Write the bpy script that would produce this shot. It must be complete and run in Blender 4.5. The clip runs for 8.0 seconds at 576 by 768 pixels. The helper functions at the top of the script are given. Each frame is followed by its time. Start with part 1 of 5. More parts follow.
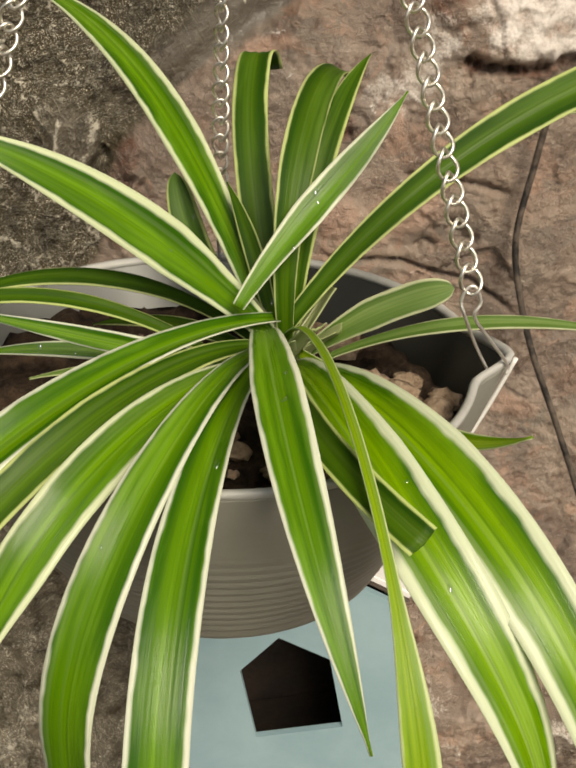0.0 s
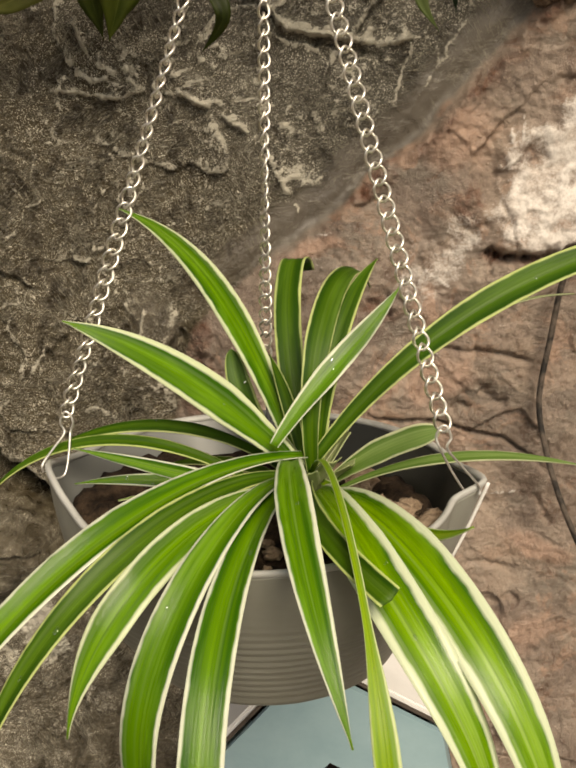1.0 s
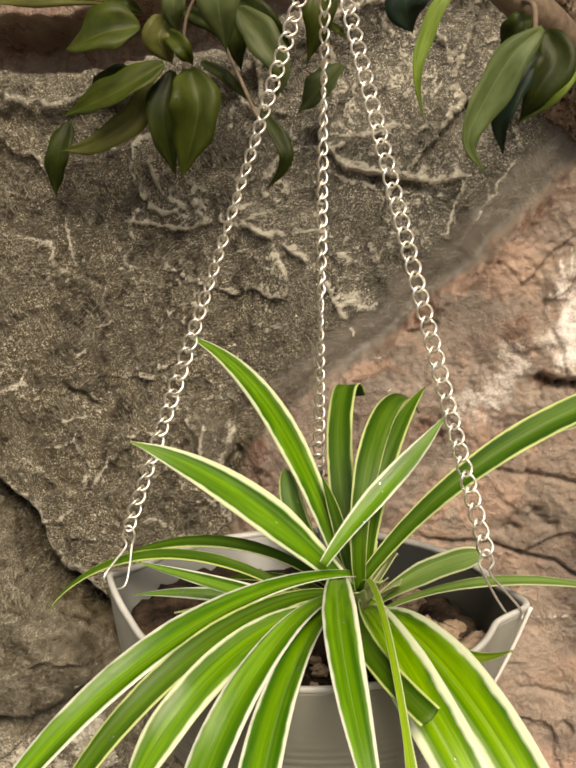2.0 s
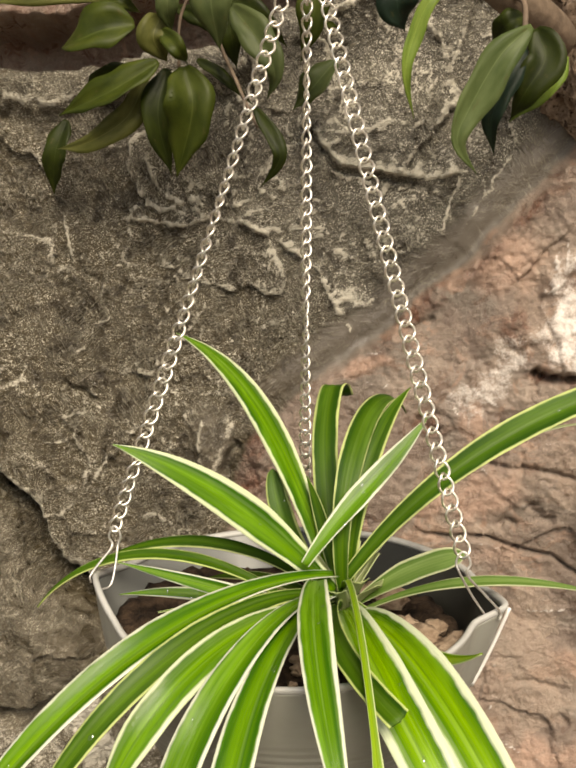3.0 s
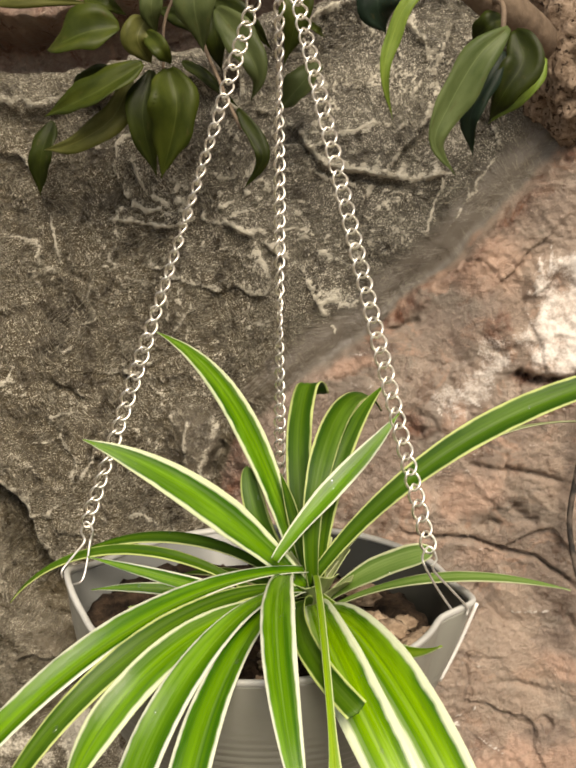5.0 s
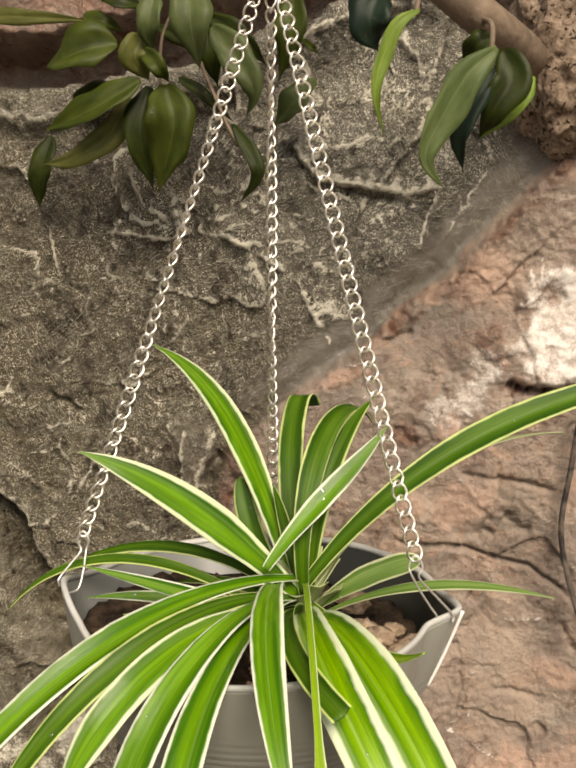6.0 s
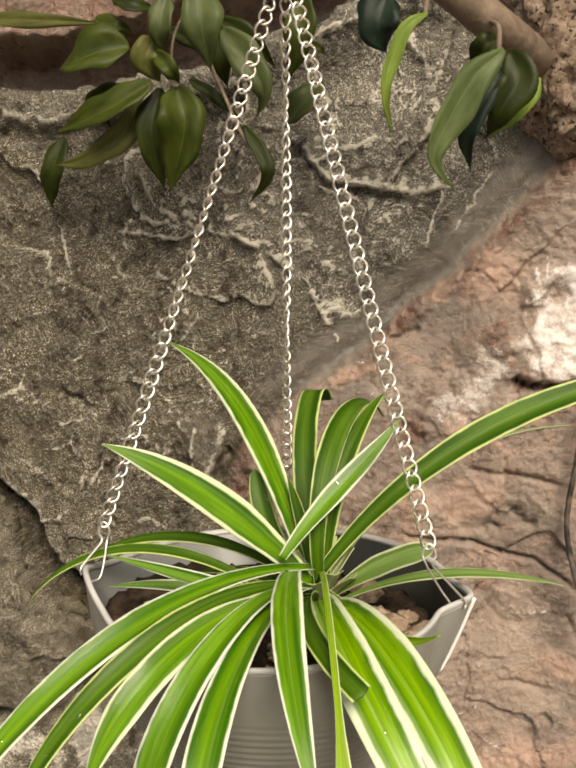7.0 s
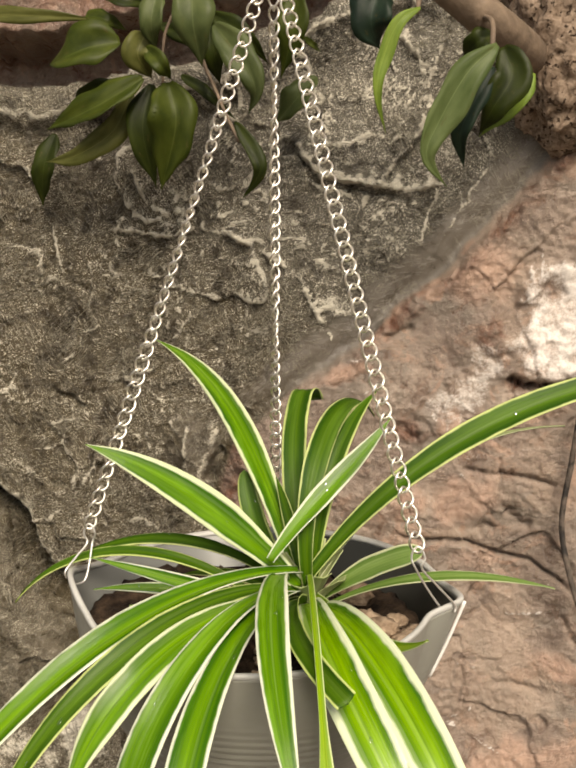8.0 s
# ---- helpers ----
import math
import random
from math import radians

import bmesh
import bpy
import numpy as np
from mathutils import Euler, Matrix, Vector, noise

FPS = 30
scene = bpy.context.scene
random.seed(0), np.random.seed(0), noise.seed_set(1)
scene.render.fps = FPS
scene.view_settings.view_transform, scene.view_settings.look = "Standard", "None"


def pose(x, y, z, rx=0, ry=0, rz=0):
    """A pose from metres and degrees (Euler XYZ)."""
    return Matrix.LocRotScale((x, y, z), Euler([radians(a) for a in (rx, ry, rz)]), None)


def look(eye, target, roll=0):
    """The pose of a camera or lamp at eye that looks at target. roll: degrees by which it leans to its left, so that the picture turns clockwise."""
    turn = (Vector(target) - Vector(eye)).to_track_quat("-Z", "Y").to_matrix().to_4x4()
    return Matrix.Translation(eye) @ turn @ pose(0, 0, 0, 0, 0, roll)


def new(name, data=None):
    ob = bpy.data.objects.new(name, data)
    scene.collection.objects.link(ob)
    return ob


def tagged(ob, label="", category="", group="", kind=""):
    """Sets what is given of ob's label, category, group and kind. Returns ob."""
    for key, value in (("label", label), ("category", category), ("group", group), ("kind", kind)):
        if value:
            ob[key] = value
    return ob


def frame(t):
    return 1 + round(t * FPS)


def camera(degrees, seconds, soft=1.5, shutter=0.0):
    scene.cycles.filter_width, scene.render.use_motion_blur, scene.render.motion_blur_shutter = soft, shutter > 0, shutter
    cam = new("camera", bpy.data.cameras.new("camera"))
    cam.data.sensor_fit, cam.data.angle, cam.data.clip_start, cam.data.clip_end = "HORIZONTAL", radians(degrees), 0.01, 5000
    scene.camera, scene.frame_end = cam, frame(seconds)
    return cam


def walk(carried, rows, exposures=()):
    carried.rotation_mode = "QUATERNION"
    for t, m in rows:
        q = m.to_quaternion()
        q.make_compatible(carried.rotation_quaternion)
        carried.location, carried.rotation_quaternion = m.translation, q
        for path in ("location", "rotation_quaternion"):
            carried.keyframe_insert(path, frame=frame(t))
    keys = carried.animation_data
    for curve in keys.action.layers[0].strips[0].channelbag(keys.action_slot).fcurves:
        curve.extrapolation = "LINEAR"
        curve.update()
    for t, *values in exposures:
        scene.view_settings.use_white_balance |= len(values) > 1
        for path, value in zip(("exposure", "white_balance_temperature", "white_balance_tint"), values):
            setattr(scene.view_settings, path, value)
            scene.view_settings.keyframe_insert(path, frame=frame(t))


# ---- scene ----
cam = camera(34.8, 8.0, soft=2.5)
PATH = [
    (0.0, 0.0000, 0.0000, 1.4500, 0.11, -25.99, -0.61),
    (0.5, 0.0129, -0.0423, 1.4514, 0.32, -18.89, -0.08),
    (1.0, 0.0248, -0.1025, 1.4722, 4.41, -15.11, 1.63),
    (1.5, 0.0304, -0.1250, 1.4831, 7.94, -9.82, 1.69),
    (1.7, 0.0255, -0.1288, 1.4814, 7.85, -7.93, 1.08),
    (2.8, 0.0482, -0.1241, 1.4915, 8.91, -8.67, 1.42),
    (3.0, 0.0456, -0.1293, 1.4906, 8.90, -8.76, 1.33),
    (3.5, 0.0486, -0.1415, 1.4698, 9.19, -9.60, 1.21),
    (4.0, 0.0594, -0.1341, 1.4719, 9.30, -8.96, 0.98),
    (4.5, 0.0518, -0.1332, 1.4756, 8.75, -8.68, 0.92),
    (5.0, 0.0608, -0.1305, 1.4863, 8.95, -8.42, 1.19),
    (5.2, 0.0595, -0.1292, 1.4897, 8.35, -7.97, 1.04),
    (6.5, 0.0713, -0.1520, 1.4911, 9.27, -7.98, 1.28),
    (7.0, 0.0621, -0.1560, 1.4897, 9.03, -7.95, 1.35),
    (7.5, 0.0662, -0.1488, 1.4905, 9.30, -8.05, 1.27),
    (8.0, 0.0667, -0.1475, 1.4894, 8.98, -8.07, 1.31),
]
walk(cam, [(t, pose(x, y, z, 90 + pitch, roll, yaw)) for t, x, y, z, yaw, pitch, roll in PATH], exposures=[(0.0, 0.26, 7350, 10), (1.0, 0.29, 7750, 11), (1.7, 0.56, 7800, 12), (3.0, 0.65, 7500, 12), (8.0, 0.67, 7400, 13)])

# ---- world and light ----
world = bpy.data.worlds.new("sky")
scene.world = world
world.use_nodes = True
SUN_HEIGHT, SUN_TURN = 42.0, 158.0
sky = world.node_tree.nodes.new("ShaderNodeTexSky")
sky.sky_type, sky.sun_disc = "NISHITA", False
sky.sun_elevation, sky.sun_rotation = radians(SUN_HEIGHT), radians(SUN_TURN)
back = world.node_tree.nodes["Background"]
back.inputs["Strength"].default_value = 0.072
haze = world.node_tree.nodes.new("ShaderNodeHueSaturation")
haze.inputs["Saturation"].default_value = 0.45
world.node_tree.links.new(sky.outputs["Color"], haze.inputs["Color"])
world.node_tree.links.new(haze.outputs["Color"], back.inputs["Color"])
sun = new("sun", bpy.data.lights.new("sun", "SUN"))
sun.data.energy, sun.data.angle, sun.data.color = 3.25, radians(30), (1.0, 0.94, 0.84)
sun_way = Vector((math.sin(radians(SUN_TURN)) * math.cos(radians(SUN_HEIGHT)), math.cos(radians(SUN_TURN)) * math.cos(radians(SUN_HEIGHT)), math.sin(radians(SUN_HEIGHT))))
sun.matrix_world = look(sun_way * 20, (0, 0, 0))


# ---- materials ----
class Mat:
    """A small writer of node materials."""

    def __init__(self, name, rough=0.6, metal=0.0, spec=0.5):
        self.m = bpy.data.materials.new(name)
        self.m.use_nodes = True
        self.n, self.l = self.m.node_tree.nodes, self.m.node_tree.links
        self.b = self.n["Principled BSDF"]
        self.b.inputs["Roughness"].default_value = rough
        self.b.inputs["Metallic"].default_value = metal
        self.b.inputs["Specular IOR Level"].default_value = spec

    def node(self, kind, **sets):
        nd = self.n.new("ShaderNode" + kind)
        for k, v in sets.items():
            if k in nd.inputs:
                self.put(v, nd.inputs[k])
        return nd

    def put(self, v, socket):
        if isinstance(v, bpy.types.NodeSocket):
            self.l.new(v, socket)
        else:
            socket.default_value = v

    def coords(self, kind="Object"):
        return self.node("TexCoord").outputs[kind]

    def scaled(self, vec, sx, sy, sz, shift=None):
        nd = self.node("Mapping", Vector=vec, Scale=(sx, sy, sz))
        if shift is not None:
            self.put(shift, nd.inputs["Location"])
        return nd.outputs["Vector"]

    def noise(self, vec, scale, detail=5.0, rough=0.6, warp=0.0):
        nd = self.node("TexNoise", Vector=vec, Scale=scale, Detail=detail, Roughness=rough, Distortion=warp)
        return nd.outputs["Fac"]

    def ramp(self, fac, *stops):
        nd = self.node("ValToRGB")
        self.put(fac, nd.inputs["Fac"])
        el = nd.color_ramp.elements
        for i, (p, c) in enumerate(stops):
            e = el[i] if i < 2 else el.new(p)
            e.position = p
            e.color = (c, c, c, 1) if isinstance(c, (int, float)) else (*c, 1)
        return nd.outputs["Color"]

    def mix(self, fac, a, b, kind="MIX"):
        nd = self.n.new("ShaderNodeMix")
        nd.data_type, nd.blend_type = "RGBA", kind
        self.put(fac, nd.inputs[0])
        self.put(a if not isinstance(a, tuple) else (*a, 1), nd.inputs[6])
        self.put(b if not isinstance(b, tuple) else (*b, 1), nd.inputs[7])
        return nd.outputs[2]

    def math(self, op, a, b=0.0, clamp=False):
        nd = self.n.new("ShaderNodeMath")
        nd.operation, nd.use_clamp = op, clamp
        self.put(a, nd.inputs[0])
        self.put(b, nd.inputs[1])
        return nd.outputs[0]

    def bump(self, height, strength=0.3, dist=0.002):
        nd = self.node("Bump", Height=height, Strength=strength, Distance=dist)
        self.l.new(nd.outputs["Normal"], self.b.inputs["Normal"])

    def color(self, c):
        self.put(c if not isinstance(c, tuple) else (*c, 1), self.b.inputs["Base Color"])
        return self

    def rough(self, r):
        self.put(r, self.b.inputs["Roughness"])
        return self


def rock_material():
    """Painted cement rock: brown-grey and brick pink zones, dry-brushed high spots, a dull varnish."""
    m = Mat("painted_rock", 0.5, spec=0.5)
    co = m.coords()

    def zone(name):
        nd = m.node("Attribute")
        nd.attribute_name = name
        return nd.outputs["Fac"]

    pink, pale, sleek, red, salmon, tan = [zone(k) for k in ("pink", "pale", "sleek", "red", "salmon", "tan")]
    big = m.noise(co, 8, 3, 0.55, 0.5)
    tone = m.noise(m.scaled(co, 1.0, 1.0, 1.5), 13, 5, 0.62, 1.2)
    mid = m.noise(co, 46, 6, 0.62, 0.6)
    fine = m.noise(co, 420, 4, 0.65)
    grit = m.noise(co, 900, 2, 0.5)
    def scratches(turn, where):
        """Fields of fine parallel trowel lines."""
        nd = m.node("Mapping", Vector=co, Scale=(26.0, 26.0, 190.0))
        first = m.node("Mapping", Vector=co, Rotation=(0.0, radians(turn), 0.0))
        m.l.new(first.outputs["Vector"], nd.inputs["Vector"])
        f = m.noise(nd.outputs["Vector"], 1.0, 3, 0.6, 0.5)
        line = m.ramp(m.math("ABSOLUTE", m.math("SUBTRACT", f, 0.5)), (0.0, 1.0), (0.028, 0.0))
        return m.math("MULTIPLY", line, m.ramp(m.noise(m.scaled(co, 1.0, 1.0, 1.0, where), 14, 3, 0.6), (0.49, 0.0), (0.58, 1.0)))

    lines = m.math("MAXIMUM", m.math("MAXIMUM", scratches(8, (0.3, 0.0, 1.1)), scratches(-62, (1.7, 0.4, 0.2))), scratches(38, (2.9, 1.4, 0.8)))
    comb = m.noise(m.scaled(co, 60.0, 60.0, 260.0), 1.0, 4, 0.6, 1.6)
    greyness = m.math("SUBTRACT", 1.0, m.math("MULTIPLY", pink, 0.85))
    plainly = m.math("MULTIPLY", greyness, m.math("SUBTRACT", 1.0, m.math("MULTIPLY", sleek, 0.6)))

    # the grey side, browner to the west and silvery to the east
    grey = m.mix(m.ramp(big, (0.36, 0.0), (0.64, 1.0)), (0.030, 0.023, 0.011), (0.096, 0.080, 0.050))
    place = m.node("SeparateXYZ", Vector=co)
    slant = m.math("ADD", place.outputs["X"], m.math("MULTIPLY", m.math("SUBTRACT", place.outputs["Z"], 1.5), 0.9))
    over_x = m.math("DIVIDE", m.math("ADD", slant, m.math("MULTIPLY", m.math("ADD", big, 0.4), 0.30)), 0.30)
    grey = m.mix(m.ramp(over_x, (0.10, 0.0), (0.85, 1.0)), m.mix(0.65, grey, (0.064, 0.046, 0.019)), m.mix(0.45, grey, (0.150, 0.138, 0.112)))
    grey = m.mix(m.math("MULTIPLY", m.ramp(mid, (0.36, 1.0), (0.52, 0.0)), 0.75), grey, (0.018, 0.013, 0.007))
    grey = m.mix(m.math("MULTIPLY", sleek, 0.7), grey, m.mix(mid, (0.110, 0.092, 0.074), (0.190, 0.166, 0.140)))
    grey = m.mix(tan, grey, m.mix(m.ramp(mid, (0.36, 0.0), (0.60, 1.0)), (0.060, 0.048, 0.029), (0.150, 0.126, 0.088)))

    # the pink side: mauve tan with drifts of grey, salmon and rust
    rose = m.mix(m.ramp(tone, (0.38, 0.0), (0.60, 1.0)), (0.180, 0.132, 0.104), (0.330, 0.258, 0.205))
    rose = m.mix(m.ramp(m.noise(m.scaled(co, 1.0, 1.0, 1.0, (3.1, 1.7, 0.4)), 12, 5, 0.68, 1.0), (0.50, 0.0), (0.62, 0.8)), rose, (0.215, 0.182, 0.148))
    rose = m.mix(m.ramp(m.noise(co, 19, 5, 0.7, 1.4), (0.54, 0.0), (0.62, 0.7)), rose, (0.380, 0.240, 0.170))
    rose = m.mix(m.ramp(mid, (0.34, 0.75), (0.47, 0.0)), rose, (0.120, 0.074, 0.052))
    bent = m.node("VectorMath", Vector=m.node("TexNoise", Vector=co, Scale=26.0, Detail=4.0, Roughness=0.6).outputs["Color"])
    bent.operation = "MULTIPLY_ADD"
    bent.inputs[1].default_value = (0.060, 0.060, 0.060)
    m.l.new(m.scaled(co, 1.0, 1.0, 1.5), bent.inputs[2])
    slab = m.node("TexVoronoi", Vector=bent.outputs[0], Scale=17.0).outputs["Color"]
    broken = m.ramp(m.noise(co, 10, 3, 0.6), (0.42, 0.15), (0.56, 1.0))
    slab = m.math("MULTIPLY", m.node("SeparateXYZ", Vector=slab).outputs["X"], broken)
    rose = m.mix(m.ramp(slab, (0.45, 0.0), (0.80, 0.40)), rose, (0.360, 0.265, 0.200))
    rose = m.mix(m.ramp(slab, (0.10, 0.35), (0.30, 0.0)), rose, (0.165, 0.120, 0.095))
    rose = m.mix(m.math("MULTIPLY", salmon, m.ramp(m.math("ADD", mid, m.math("MULTIPLY", fine, 0.4)), (0.50, 0.35), (0.74, 1.0))), rose, (0.420, 0.275, 0.205))
    rose = m.mix(m.math("MULTIPLY", red, m.ramp(mid, (0.40, 1.0), (0.60, 0.25))), rose, (0.150, 0.062, 0.036))
    flecks = m.math("MULTIPLY", m.ramp(fine, (0.60, 0.0), (0.68, 1.0)), m.ramp(mid, (0.48, 0.0), (0.60, 0.55)))
    rose = m.mix(flecks, rose, (0.60, 0.47, 0.38))

    edge = m.math("ADD", pink, m.math("MULTIPLY", m.math("SUBTRACT", mid, 0.5), 0.35))
    base = m.mix(m.ramp(edge, (0.30, 0.0), (0.70, 1.0)), grey, rose)

    # dry brushing, broken up by the grain, and paint spatter
    grain = m.math("ADD", m.math("MULTIPLY", m.math("SUBTRACT", fine, 0.5), 1.3), m.math("MULTIPLY", m.math("SUBTRACT", mid, 0.5), 0.5))
    grain = m.math("MULTIPLY", grain, m.math("SUBTRACT", 1.0, m.math("MULTIPLY", m.math("MULTIPLY", sleek, pink), 0.75)))
    brush = m.ramp(m.math("ADD", pale, grain), (0.30, 0.0), (0.62, 1.0))
    base = m.mix(m.math("MULTIPLY", m.math("MULTIPLY", brush, m.ramp(pale, (0.02, 0.0), (0.35, 1.0))), 0.85), base, m.mix(pink, (0.58, 0.54, 0.44), (0.70, 0.65, 0.60)))
    dots = m.math("MULTIPLY", m.ramp(grit, (0.57, 0.0), (0.63, 1.0)), m.ramp(m.math("MULTIPLY", m.math("ADD", mid, m.math("MULTIPLY", pale, 0.3)), plainly), (0.38, 0.0), (0.56, 1.0)))
    base = m.mix(m.math("MULTIPLY", dots, 0.95), base, (0.66, 0.62, 0.51))
    base = m.mix(m.math("MULTIPLY", m.math("MULTIPLY", lines, plainly), m.ramp(fine, (0.38, 0.15), (0.55, 0.8))), base, (0.50, 0.46, 0.36))
    m.color(base)
    m.rough(m.ramp(mid, (0.3, 0.22), (0.7, 0.46)))
    relief = m.math("ADD", m.math("MULTIPLY", mid, 0.35), m.math("MULTIPLY", m.math("MULTIPLY", comb, plainly), 0.40))
    relief = m.math("ADD", relief, m.math("ADD", m.math("MULTIPLY", fine, 0.30), m.math("MULTIPLY", grit, 0.12)))
    relief = m.math("ADD", relief, m.math("MULTIPLY", m.math("MULTIPLY", lines, plainly), 0.42))
    relief = m.math("ADD", relief, m.math("MULTIPLY", m.noise(co, 120, 4, 0.6, 1.5), m.math("MULTIPLY", red, 1.0)))
    crumple = m.noise(m.scaled(co, 1.0, 1.0, 1.2), 70, 5, 0.65, 0.8)
    folds = m.math("ADD", m.math("MULTIPLY", crumple, 0.35), m.math("ADD", m.math("MULTIPLY", slab, 0.30), m.math("MULTIPLY", tone, 0.5)))
    relief = m.math("ADD", relief, m.math("MULTIPLY", folds, pink))
    relief = m.math("MULTIPLY", relief, m.math("SUBTRACT", 1.0, m.math("MULTIPLY", sleek, 0.7)))
    m.bump(relief, 1.0, 0.0055)
    return m.m


def leaf_material(name, dark, light, margin, edge=0.83, glow=0.25, rough=0.33, spec=0.30, streak=0.25):
    """A strap leaf: green middle in lengthwise stripes, pale margins of uneven width; u runs across, v along it."""
    m = Mat(name, rough, spec=spec)
    uv = m.coords("UV")
    rnd = m.node("ObjectInfo").outputs["Random"]
    shift = m.node("CombineXYZ", X=m.math("MULTIPLY", rnd, 31.0), Y=m.math("MULTIPLY", rnd, 17.0), Z=0.0).outputs[0]
    vein = m.noise(m.scaled(uv, 22.0, 0.5, 1.0, shift), 1.0, 4, 0.65)
    stripe = m.noise(m.scaled(uv, 7.0, 0.11, 1.0, shift), 1.0, 2, 0.5)
    broad = m.noise(m.scaled(uv, 2.2, 0.25, 1.0, shift), 1.0, 2, 0.5)
    cloud = m.noise(m.scaled(uv, 1.6, 0.35, 1.0, shift), 1.0, 4, 0.6)
    spots = m.noise(m.scaled(uv, 10.0, 9.0, 1.0, shift), 1.0, 5, 0.7)
    x = m.node("SeparateXYZ", Vector=uv).outputs["X"]
    off = m.math("SUBTRACT", x, 0.5)
    away = m.math("MULTIPLY", m.math("ABSOLUTE", off), 2.0)
    lop = m.math("MULTIPLY", off, m.math("SUBTRACT", m.math("FRACT", m.math("MULTIPLY", rnd, 7.3)), 0.5))
    drift = m.math("MULTIPLY", m.math("SUBTRACT", broad, 0.5), 1.1)
    band = m.ramp(m.math("ADD", m.math("ADD", away, drift), m.math("MULTIPLY", lop, 1.2)), (0.08, 1.0), (0.66, 0.0))
    mixing = m.math("ADD", m.math("MULTIPLY", band, 0.62), m.math("MULTIPLY", m.math("SUBTRACT", stripe, 0.46), 1.25), True)
    green = m.mix(mixing, dark, light)
    green = m.mix(m.ramp(vein, (0.50, 0.0), (0.66, 0.28)), green, tuple(c * 0.6 for c in dark))
    green = m.mix(m.math("MULTIPLY", m.ramp(cloud, (0.50, 0.0), (0.70, 1.0)), 0.5), green, tuple(min(1.0, c * 1.35 + 0.015) for c in light))
    silver = m.noise(m.scaled(uv, 5.0, 0.07, 1.0, m.node("VectorMath", Vector=shift).outputs[0]), 1.0, 2, 0.5)
    green = m.mix(m.ramp(silver, (0.53, 0.0), (0.64, streak)), green, (0.46, 0.60, 0.22))
    green = m.mix(m.ramp(spots, (0.26, 0.5), (0.38, 0.0)), green, (0.10, 0.10, 0.02))
    green = m.mix(m.ramp(away, (0.010, 0.30), (0.05, 0.0)), green, tuple(c * 0.7 for c in dark))
    wob = m.math("ADD", away, m.math("MULTIPLY", m.math("SUBTRACT", m.noise(m.scaled(uv, 0.5, 2.2, 1.0, shift), 1.0, 2), 0.5), 0.22))
    wob = m.math("ADD", wob, m.math("MULTIPLY", lop, 0.30))
    wob = m.math("ADD", wob, m.math("MULTIPLY", m.math("SUBTRACT", vein, 0.5), 0.10))
    wob = m.math("ADD", wob, m.math("MULTIPLY", m.math("SUBTRACT", rnd, 0.5), 0.10))
    rim = m.ramp(wob, (edge - 0.06, 0.0), (edge + 0.06, 1.0))
    tint = m.mix(m.math("MULTIPLY", m.ramp(rnd, (0.3, 0.0), (0.9, 1.0)), 0.5), margin, (margin[0] * 0.80, margin[1] * 0.92, margin[2] * 0.45))
    cream = m.mix(m.ramp(vein, (0.35, 0.0), (0.7, 0.6)), tint, (margin[0] * 0.66, margin[1] * 0.76, margin[2] * 0.55))
    cream = m.mix(m.ramp(spots, (0.66, 0.0), (0.74, 0.6)), cream, (0.30, 0.26, 0.12))
    col = m.mix(rim, green, cream)
    m.color(col)
    m.rough(m.ramp(m.math("ADD", m.math("MULTIPLY", cloud, 0.6), m.math("MULTIPLY", vein, 0.4)), (0.36, rough - 0.12), (0.62, rough + 0.12)))
    m.bump(m.math("ADD", m.math("MULTIPLY", vein, 0.6), m.math("MULTIPLY", stripe, 0.8)), 0.30, 0.0008)
    through_light = m.node("BsdfTranslucent", Color=m.mix(0.5, col, (0.30, 0.55, 0.02), "MIX"))
    both = m.node("MixShader")
    both.inputs[0].default_value = glow
    m.l.new(m.b.outputs[0], both.inputs[1])
    m.l.new(through_light.outputs[0], both.inputs[2])
    m.l.new(both.outputs[0], m.n["Material Output"].inputs["Surface"])
    return m.m


def tree_leaf_material(name, dark, light):
    m = Mat(name, 0.46, spec=0.18)
    uv = m.coords("UV")
    rnd = m.node("ObjectInfo").outputs["Random"]
    shift = m.node("CombineXYZ", X=m.math("MULTIPLY", rnd, 13.0), Y=m.math("MULTIPLY", rnd, 7.0), Z=0.0).outputs[0]
    patch = m.noise(m.scaled(uv, 2.0, 3.0, 1.0, shift), 1.0, 4, 0.6)
    col = m.mix(m.ramp(patch, (0.35, 0.0), (0.66, 1.0)), dark, light)
    x = m.node("SeparateXYZ", Vector=uv).outputs["X"]
    mid = m.math("ABSOLUTE", m.math("SUBTRACT", x, 0.5))
    col = m.mix(m.ramp(mid, (0.008, 0.45), (0.022, 0.0)), col, tuple(c * 1.5 + 0.01 for c in light))
    blotch = m.noise(m.scaled(uv, 5.0, 7.0, 1.0, shift), 1.0, 5, 0.7)
    col = m.mix(m.ramp(blotch, (0.60, 0.0), (0.70, 0.6)), col, (0.085, 0.070, 0.022))
    m.color(col)
    m.bump(m.noise(m.scaled(uv, 9, 12, 1, shift), 1.0, 4), 0.25, 0.0010)
    tl = m.node("BsdfTranslucent", Color=m.mix(0.4, col, (0.25, 0.40, 0.02), "MIX"))
    both = m.node("MixShader")
    both.inputs[0].default_value = 0.2
    m.l.new(m.b.outputs[0], both.inputs[1])
    m.l.new(tl.outputs[0], both.inputs[2])
    m.l.new(both.outputs[0], m.n["Material Output"].inputs["Surface"])
    return m.m


